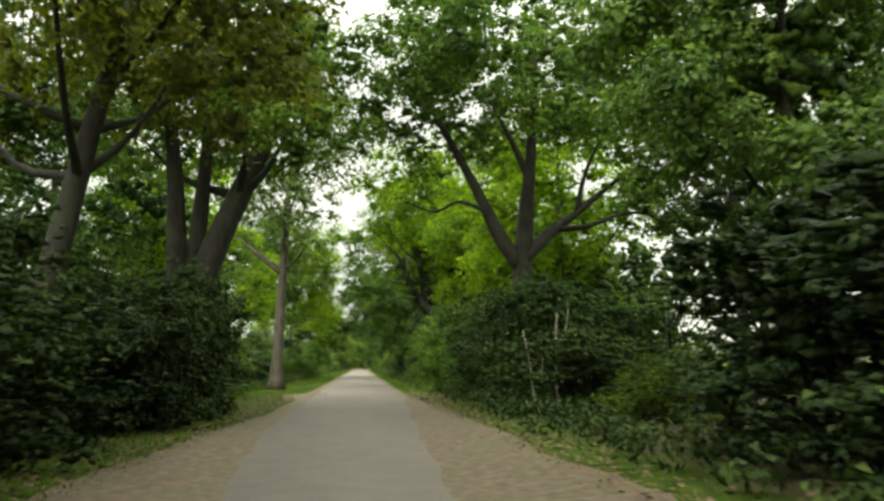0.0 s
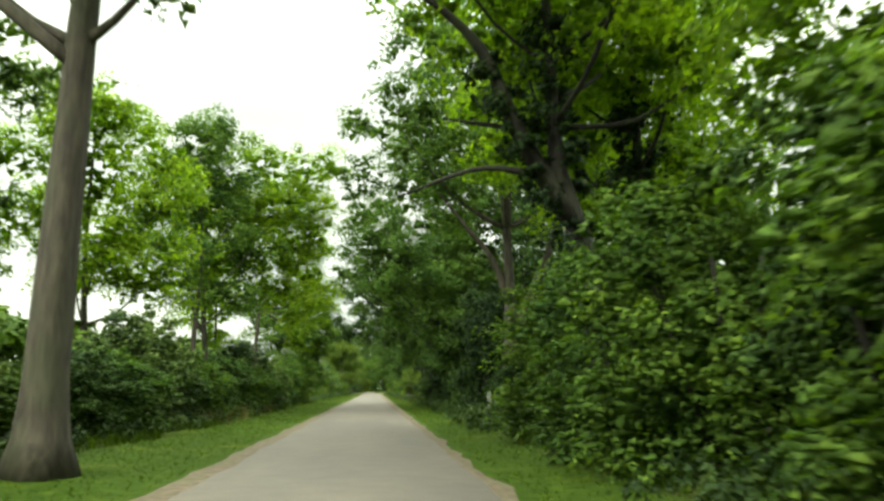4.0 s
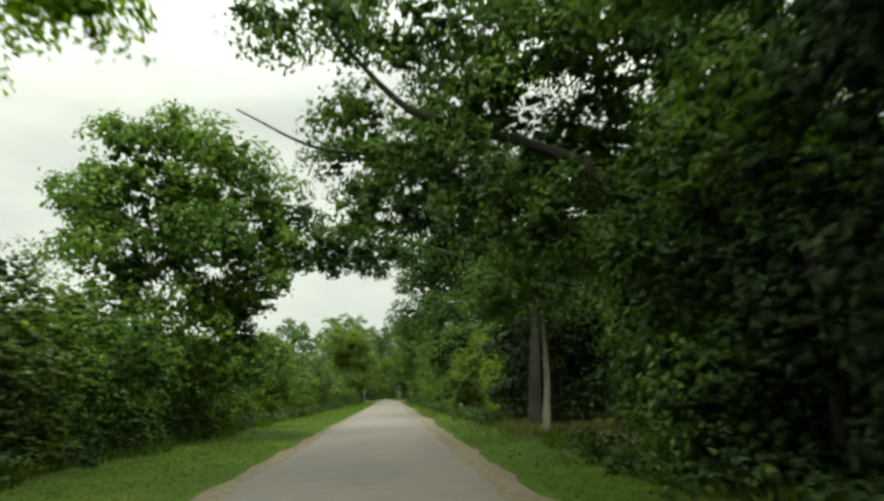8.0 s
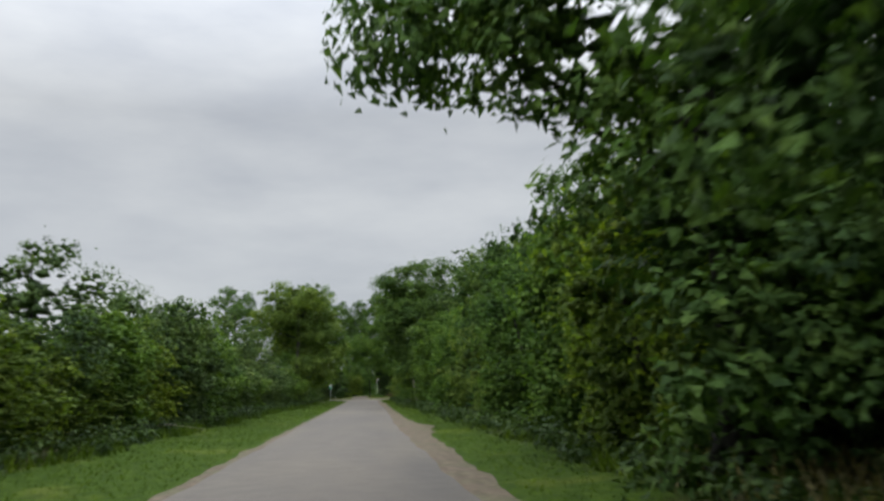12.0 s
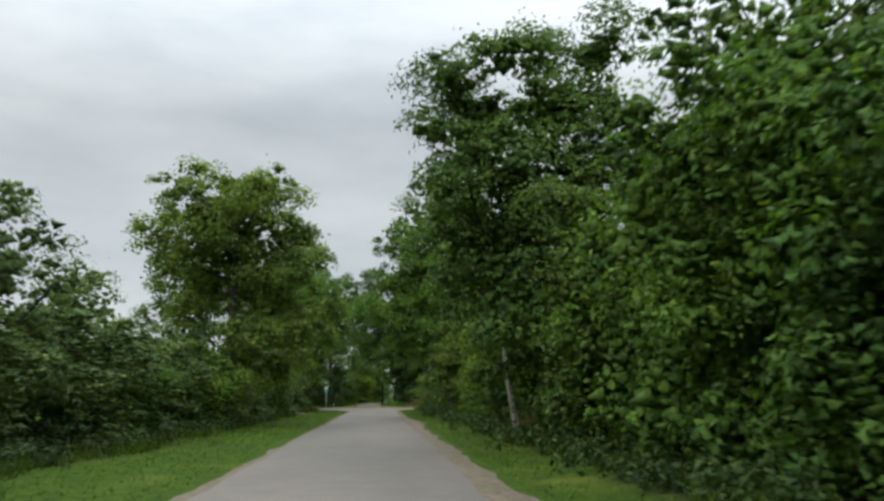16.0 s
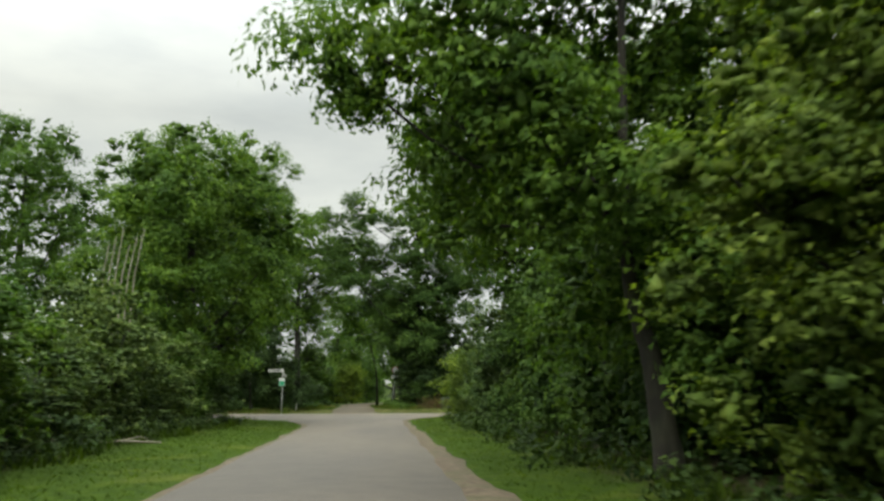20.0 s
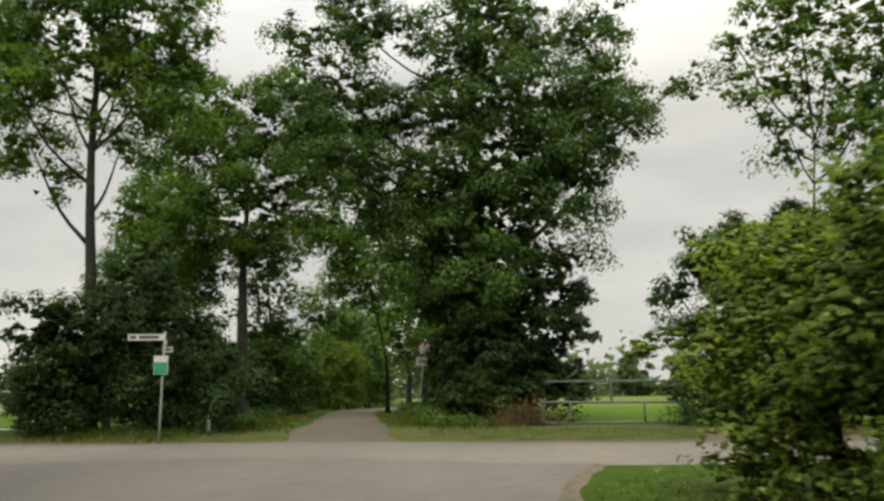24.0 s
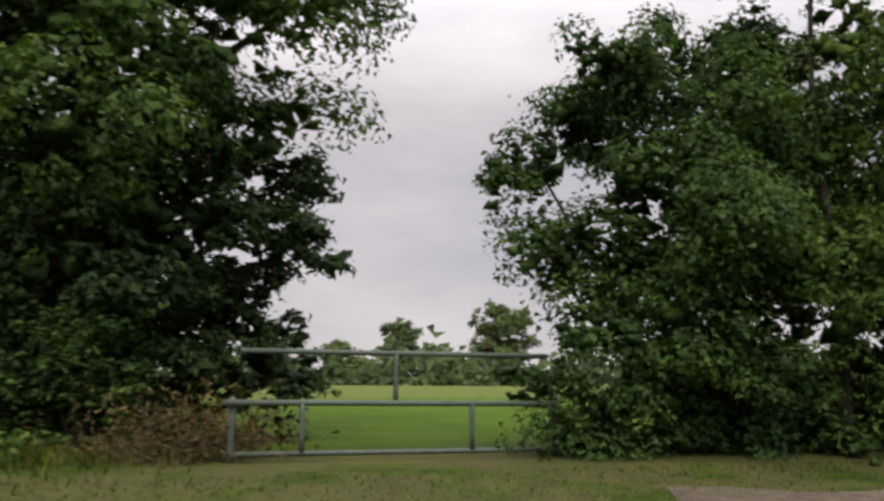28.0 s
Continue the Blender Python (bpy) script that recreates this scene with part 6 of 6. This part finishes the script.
# low white marker post beside the track
mk = thing("marker_post", -4.55, 270.0, ground_z(-4.55, 270), "short white marker post with a dark band in the grass", "marker post")
put_part("post", box_mesh("post", [((0, 0, 0.22), (0.09, 0.07, 0.5))], SIGN_WHITE_SHADED, 0.015), mk)
put_part("band", box_mesh("band", [((0, 0, 0.36), (0.096, 0.076, 0.06))], DARK_BAR, 0.01), mk)


# field gate of pipes with a raised top rail
def pipe_gate(x0, y0, x1, y1, label, mat, low, mid, top, at_low, at_top):
    """A gate between two ends: bottom and middle rails with posts between, and a raised top rail on a post of its own."""
    g = thing("field_gate", x0, y0, ground_z(x0, y0), label, "gate")
    dx, dy = x1 - x0, y1 - y0
    n = math.hypot(dx, dy)
    g.matrix_basis = pose(x0, y0, ground_z(x0, y0), 0, 0, math.degrees(math.atan2(dy, dx)))
    rod("bottom_rail", (0, 0, low), (n, 0, low - 0.02), 0.03, mat, g)
    rod("middle_rail", (-0.1, 0, mid), (n, 0, mid - 0.03), 0.035, mat, g)
    rod("top_rail", (0.1, 0.25, top), (n, 0.25, top - 0.02), 0.032, mat, g)
    for u in at_low:
        rod("upright", (u * n, 0, low), (u * n, 0, mid), 0.035, mat, g)
    for u in at_top:
        rod("top_post", (u * n, 0.25, mid - 0.04), (u * n, 0.25, top), 0.034, mat, g)
    for u in (0.0, 1.0):
        rod("gate_post", (u * n, 0.08, -0.2), (u * n, 0.08, mid + 0.04), 0.04, mat, g)
    return g


pipe_gate(5.12, 269.35, 9.15, 268.8, "green-grey pipe field gate with a raised top rail", GATE_GREEN, 0.1, 0.68, 1.28, (0.195, 0.715), (0.49,))
pipe_gate(-15.5, 272.2, -9.6, 270.6, "pale pipe field gate before the meadow", GALV, 0.1, 0.66, 1.2, (0.3, 0.75), (0.55,))

# white field gate beside the old trunk
wg = thing("white_gate", 5.55, 72.5, ground_z(5.55, 72.5), "weathered white five-bar gate standing ajar in tall grass", "gate")
wg.matrix_basis = pose(5.52, 72.1, ground_z(5.52, 72.1) - 0.14, 0, 0.5, -77)
L = 3.9
for k, zz in enumerate((0.2, 0.58, 0.95, 1.3)):
    rod("rail", (0.1, 0, zz), (L, 0, zz - 0.02), 0.024, WHITE_PAINT_SHADED, wg, seed=k)
for u in (0.12, 0.95, 2.1, 3.1, L):
    rod("upright", (u, 0, 0.1), (u, 0, 1.33), 0.028, WHITE_PAINT_SHADED, wg)
rod("brace", (0.9, 0.02, 1.3), (1.9, 0.02, 0.2), 0.02, WHITE_PAINT_SHADED, wg)
gp = thing("gate_post", 5.42, 72.75, ground_z(5.42, 72.75), "square white concrete gate post", "post")
put_part("post", box_mesh("post", [((0, 0, 0.45), (0.17, 0.17, 1.0))], WHITE_PAINT_SHADED, 0.015), gp)
put_part("strap", box_mesh("strap", [((0, 0, 0.72), (0.19, 0.19, 0.05))], GALV, 0.004), gp)


# ---------- dead wood and litter ----------
def stick(name, label, x, y, pts, r, mat, cat="branch", twigs=()):
    t = thing(name, x, y, ground_z(x, y), label, cat)
    put_part("stem", tube_mesh("stem", bend(pts, 8), np.linspace(r, r * 0.5, 8), mat, 7, 0.12, int(x * 10) % 97), t)
    for q in twigs:
        put_part("twig", tube_mesh("twig", bend(q, 5), np.linspace(r * 0.5, r * 0.2, 5), mat, 5, 0.1, 3), t)
    return t


stick("dead_stick", "pale broken stick standing up out of the hedge", 4.3, 21.6, [(0.1, 0, 0), (0.05, 0, 1.0), (-0.12, 0, 1.95)], 0.035, BARK_PALE)
stick("dead_branch", "pale bare forked branch in the hedge", 4.1, 19.8, [(0.5, 0, 0), (0.5, 0.1, 1.0), (0.55, 0.1, 2.3)], 0.035, BARK_PALE, twigs=[[(0.5, 0.1, 1.1), (0.2, 0, 1.3), (-0.1, 0, 1.5)], [(0.2, 0, 1.3), (0.15, 0, 1.0), (0.12, 0, 0.7)], [(0.52, 0.1, 1.6), (0.75, 0, 2.0), (0.8, 0, 2.5)]])
stick("fallen_branch", "pale fallen branch lying on the verge", -5.3, 231.0, [(-0.7, 0.1, 0.06), (0, 0, 0.12), (0.9, -0.1, 0.08)], 0.04, BARK_PALE, twigs=[[(0, 0, 0.12), (0.3, 0.3, 0.2), (0.5, 0.4, 0.12)]])
stick("fallen_branch", "dead branch lying on the verge under the hedge", -5.9, 156.5, [(-0.9, 0.2, 0.15), (0, 0, 0.25), (1.1, -0.3, 0.1)], 0.035, BARK_PALE)
bare = thing("bare_stems", -7.0, 236.0, 0.0, "pale bare dead stems rising out of the hedge", "branch")
for k in range(6):
    put_part("stem", tube_mesh("stem", bend([(-0.4 + 0.16 * k, 0, 2.6), (-0.45 + 0.18 * k, 0, 4.4), (-0.3 + 0.2 * k, 0, 5.6 + 0.25 * (k % 3))], 6), np.linspace(0.03, 0.012, 6), BARK_PALE, 6, 0.1, k), bare)
lit_rng = random.Random(21)


def dead_leaf(x, y, s, label):
    bm = bmesh.new()
    v = [bm.verts.new((math.cos(a) * s * lit_rng.uniform(0.5, 1.1), math.sin(a) * s * 0.5 * lit_rng.uniform(0.6, 1.2), 0.012 + s * lit_rng.uniform(0.0, 0.22))) for a in [i * 0.785 for i in range(8)]]
    c = bm.verts.new((0, 0, 0.016 + s * 0.12))
    for i in range(8):
        bm.faces.new((v[i], v[(i + 1) % 8], c))
    me = bpy.data.meshes.new("dead_leaf")
    bm.to_mesh(me)
    bm.free()
    me.materials.append(LITTER)
    ob = new("dead_leaf", me)
    ob.matrix_basis = pose(x, y, 0.045, 0, 0, lit_rng.uniform(0, 360))
    return tagged(ob, label, "dead leaf", "dead leaves on the lane")


dead_leaf(-1.35, 37.4, 0.24, "dark flattened debris lying on the asphalt")
for x, y, s in [(1.75, 29.0, 0.14), (1.95, 29.3, 0.18), (2.1, 28.8, 0.12), (2.3, 25.2, 0.16), (2.0, 31.5, 0.12), (2.5, 33.0, 0.13), (1.6, 121.3, 0.17), (1.8, 118.0, 0.12), (2.2, 169.0, 0.14), (1.9, 205.0, 0.12), (1.7, 101.0, 0.12)]:
    dead_leaf(x, y, s, "curled brown dead leaf at the lane's edge")


# ---------- grass, undergrowth and litter that nobody could count ----------
def blades(name, xs, ys, height, mat, seed, label, width=0.016, lean=0.35):
    """Grass blades as thin bent triangles at the given places."""
    rng = np.random.default_rng(seed)
    n = len(xs)
    z = np.array([ground_z(float(a), float(b)) for a, b in zip(xs, ys)])
    base = np.stack([xs, ys, z - 0.01], 1)
    h = height * rng.uniform(0.5, 1.4, (n, 1))
    ang = rng.uniform(0, 2 * np.pi, n)
    side = np.stack([np.cos(ang), np.sin(ang), 0 * ang], 1) * width * rng.uniform(0.6, 1.5, (n, 1))
    tip = base + np.concatenate([rng.normal(0, lean, (n, 2)) * h, h], 1)
    v = np.stack([base - side, base + side, tip], 1).reshape(-1, 3)
    return tagged(new(name, mesh_of(name, v, tris(n), mat)), label, "grass", kind="stuff")


g_rng = np.random.default_rng(31)


def flare_of(ys):
    return 3.6 * np.maximum(0.0, (ys - 249.0) / 11.0) ** 2


def scatter(n, y0, y1, x_of, wid):
    ys = g_rng.uniform(y0, y1, n)
    xs = x_of(ys) + wid * (g_rng.random(n) ** 1.0)
    return xs, ys


wx, wy = scatter(60000, 4, 256, lambda y: -5.4 + 0 * y, 3.1)
keep = wx < -2.3 - flare_west(wy)
blades("verge_grass", wx[keep], wy[keep], 0.055, GRASS_BLADE, 41, "short green grass of the western verge", 0.012, 0.9)
ex, ey = scatter(46000, 20, 256, lambda y: 2.2 + 0 * y, 2.4)
keep = ex > 2.15 + 0.9 * flare_of(ey)
blades("verge_grass", ex[keep], ey[keep], 0.055, GRASS_BLADE, 42, "short green grass of the eastern verge", 0.012, 0.9)
wx, wy = scatter(12000, 4, 252, lambda y: -5.9 + 0.3 * np.sin(y * 0.7), 0.9)
blades("tall_grass", wx, wy, 0.28, GRASS_BLADE, 43, "taller unmown grass at the hedge's foot", 0.02)
ex, ey = scatter(12000, 20, 252, lambda y: 3.8 + 0.3 * np.sin(y * 0.8), 0.9)
blades("tall_grass", ex, ey, 0.26, GRASS_BLADE, 44, "taller unmown grass at the hedge's foot", 0.02)


def clump_grass(spots, n, height, mat, seed, label, spread=0.5):
    rng = np.random.default_rng(seed)
    xs = np.concatenate([rng.normal(x, spread, n) for x, y in spots])
    ys = np.concatenate([rng.normal(y, spread * 1.4, n) for x, y in spots])
    return blades("dry_grass", xs, ys, height, mat, seed, label, 0.018, 0.4)


clump_grass([(4.5, 196.4), (4.8, 197.2)], 160, 0.7, DRY_GRASS, 45, "tall dry yellow grass under the trees", 0.35)
clump_grass([(-5.6, 72.5), (-5.9, 76), (-5.6, 81.0), (-5.7, 67)], 200, 0.55, DRY_GRASS, 46, "dry yellow grass before the hedge", 0.45)
clump_grass([(4.9, 115), (4.7, 131), (5.0, 134), (5.2, 137.5)], 260, 0.45, DRY_GRASS, 47, "dry brown grass under the trees", 0.6)
clump_grass([(-3.6, 272.5), (-4.0, 276), (-4.4, 270.5), (1.9, 273.5), (1.7, 277), (-6.5, 269.0), (-8.5, 269.6), (3.4, 271.0), (-3.4, 281), (4.2, 270.4)], 220, 0.17, DRY_GRASS, 48, "long dry grass beside the track", 0.55)
clump_grass([(-3.6, 271), (-3.9, 274), (-3.8, 278), (2.0, 272), (1.9, 275.6), (2.0, 280), (2.9, 270.2), (-5.6, 269.2), (-7.8, 269.6)], 320, 0.22, GRASS_BLADE, 49, "long green grass beside the track", 0.6)
jx = g_rng.uniform(-13, 13, 14000)
jy = cross_y(jx, 1) + 0.25 + 2.6 * g_rng.random(14000) ** 1.4
keep = np.abs(jx + 0.9) > 2.6
blades("verge_grass", jx[keep], jy[keep], 0.05, GRASS_BLADE, 52, "short trampled grass beside the crossing road", 0.008, 0.8)
blades("dry_grass", jx[keep][::4] + 0.2, jy[keep][::4], 0.06, DRY_GRASS, 53, "sparse dry blades beside the crossing road", 0.007, 0.8)
clump_grass([(5.6, 107.4), (6.9, 109.0), (6.0, 105.6), (7.4, 107.4), (4.6, 108.5), (4.4, 105.0), (5.2, 102.4), (4.5, 111.0)], 190, 0.3, DRY_GRASS, 55, "dry brown grass under the dark trees", 0.4)
clump_grass([(5.6, 71.0), (5.2, 72.0), (6.2, 70.0), (5.9, 68.5), (4.9, 73.6)], 240, 0.26, GRASS_BLADE, 50, "tall grass growing round the white gate", 0.35)


def undergrowth(name, y0, y1, x, n_clumps, leaf, seed, label):
    """Low brambles and nettles along a hedge's foot."""
    rng = np.random.default_rng(seed)
    ys = rng.uniform(y0, y1, n_clumps)
    xs = x + rng.normal(0, 0.35, n_clumps)
    per = 34
    z = np.array([ground_z(float(a), float(b)) for a, b in zip(xs, ys)])
    r = rng.uniform(0.18, 0.5, n_clumps)
    c = np.repeat(np.stack([xs, ys, z + r * 0.5], 1), per, 0)
    u = unit(rng.normal(0, 1, c.shape) + np.array([0, 0, 0.5]))
    q = c + u * np.repeat(r, per)[:, None] * np.array([1, 1, 0.8]) * rng.uniform(0.5, 1.05, (len(c), 1))
    return tagged(new(name, mesh_of(name, leaf_arrays(q, u, np.full(len(q), 0.11), rng), tris(len(q)), leaf)), label, "undergrowth", kind="stuff")


# the shade at the hedges' feet is put into this undergrowth's leaf colour
undergrowth("undergrowth", 4, 98, 4.0, 400, LEAF_SHADED, 61, "low brambles and nettles at the eastern hedge's foot")
undergrowth("undergrowth", 113, 247, 4.0, 560, LEAF_SHADED, 65, "low brambles and nettles at the eastern hedge's foot")
undergrowth("undergrowth", 4, 246, -5.7, 900, LEAF_SHADED, 62, "low brambles and nettles at the western hedge's foot")
undergrowth("undergrowth", 268.5, 300, 2.4, 110, LEAF_DARK, 63, "low plants beside the farm track")
undergrowth("undergrowth", 269.5, 300, -4.3, 110, LEAF_DARK, 64, "low plants beside the farm track")
l_rng = np.random.default_rng(71)
ln = 9000
ly = l_rng.uniform(3, 40, ln)
lx = np.where(l_rng.random(ln) < 0.62, 2.0 + np.abs(l_rng.normal(0, 0.9, ln)), -2.3 - np.abs(l_rng.normal(0, 0.9, ln)))
lz = np.array([max(0.022, ground_z(float(a), float(b)) + 0.012) for a, b in zip(lx, ly)])
tagged(new("leaf_litter", mesh_of("leaf_litter", leaf_arrays(np.stack([lx, ly, lz], 1), np.tile([0, 0, 4.0], (ln, 1)), np.full(ln, 0.085), l_rng, 0.0), tris(ln), LITTER)), "brown fallen leaves scattered along the lane's edges", "leaf litter", kind="stuff")
br_rng = np.random.default_rng(81)
bn = 2600
bc = np.stack([br_rng.normal(4.8, 0.55, bn), br_rng.normal(269.7 + 0.3, 0.4, bn), 0.3 + np.abs(br_rng.normal(0, 0.3, bn))], 1)
tagged(new("dry_bracken", mesh_of("dry_bracken", leaf_arrays(bc, unit(br_rng.normal(0, 1, (bn, 3)) + np.array([0, -0.4, 0.6])), np.full(bn, 0.1), br_rng, slim=0.35), tris(bn), BRACKEN)), "withered brown bracken at the gate's end", "undergrowth", kind="stuff")
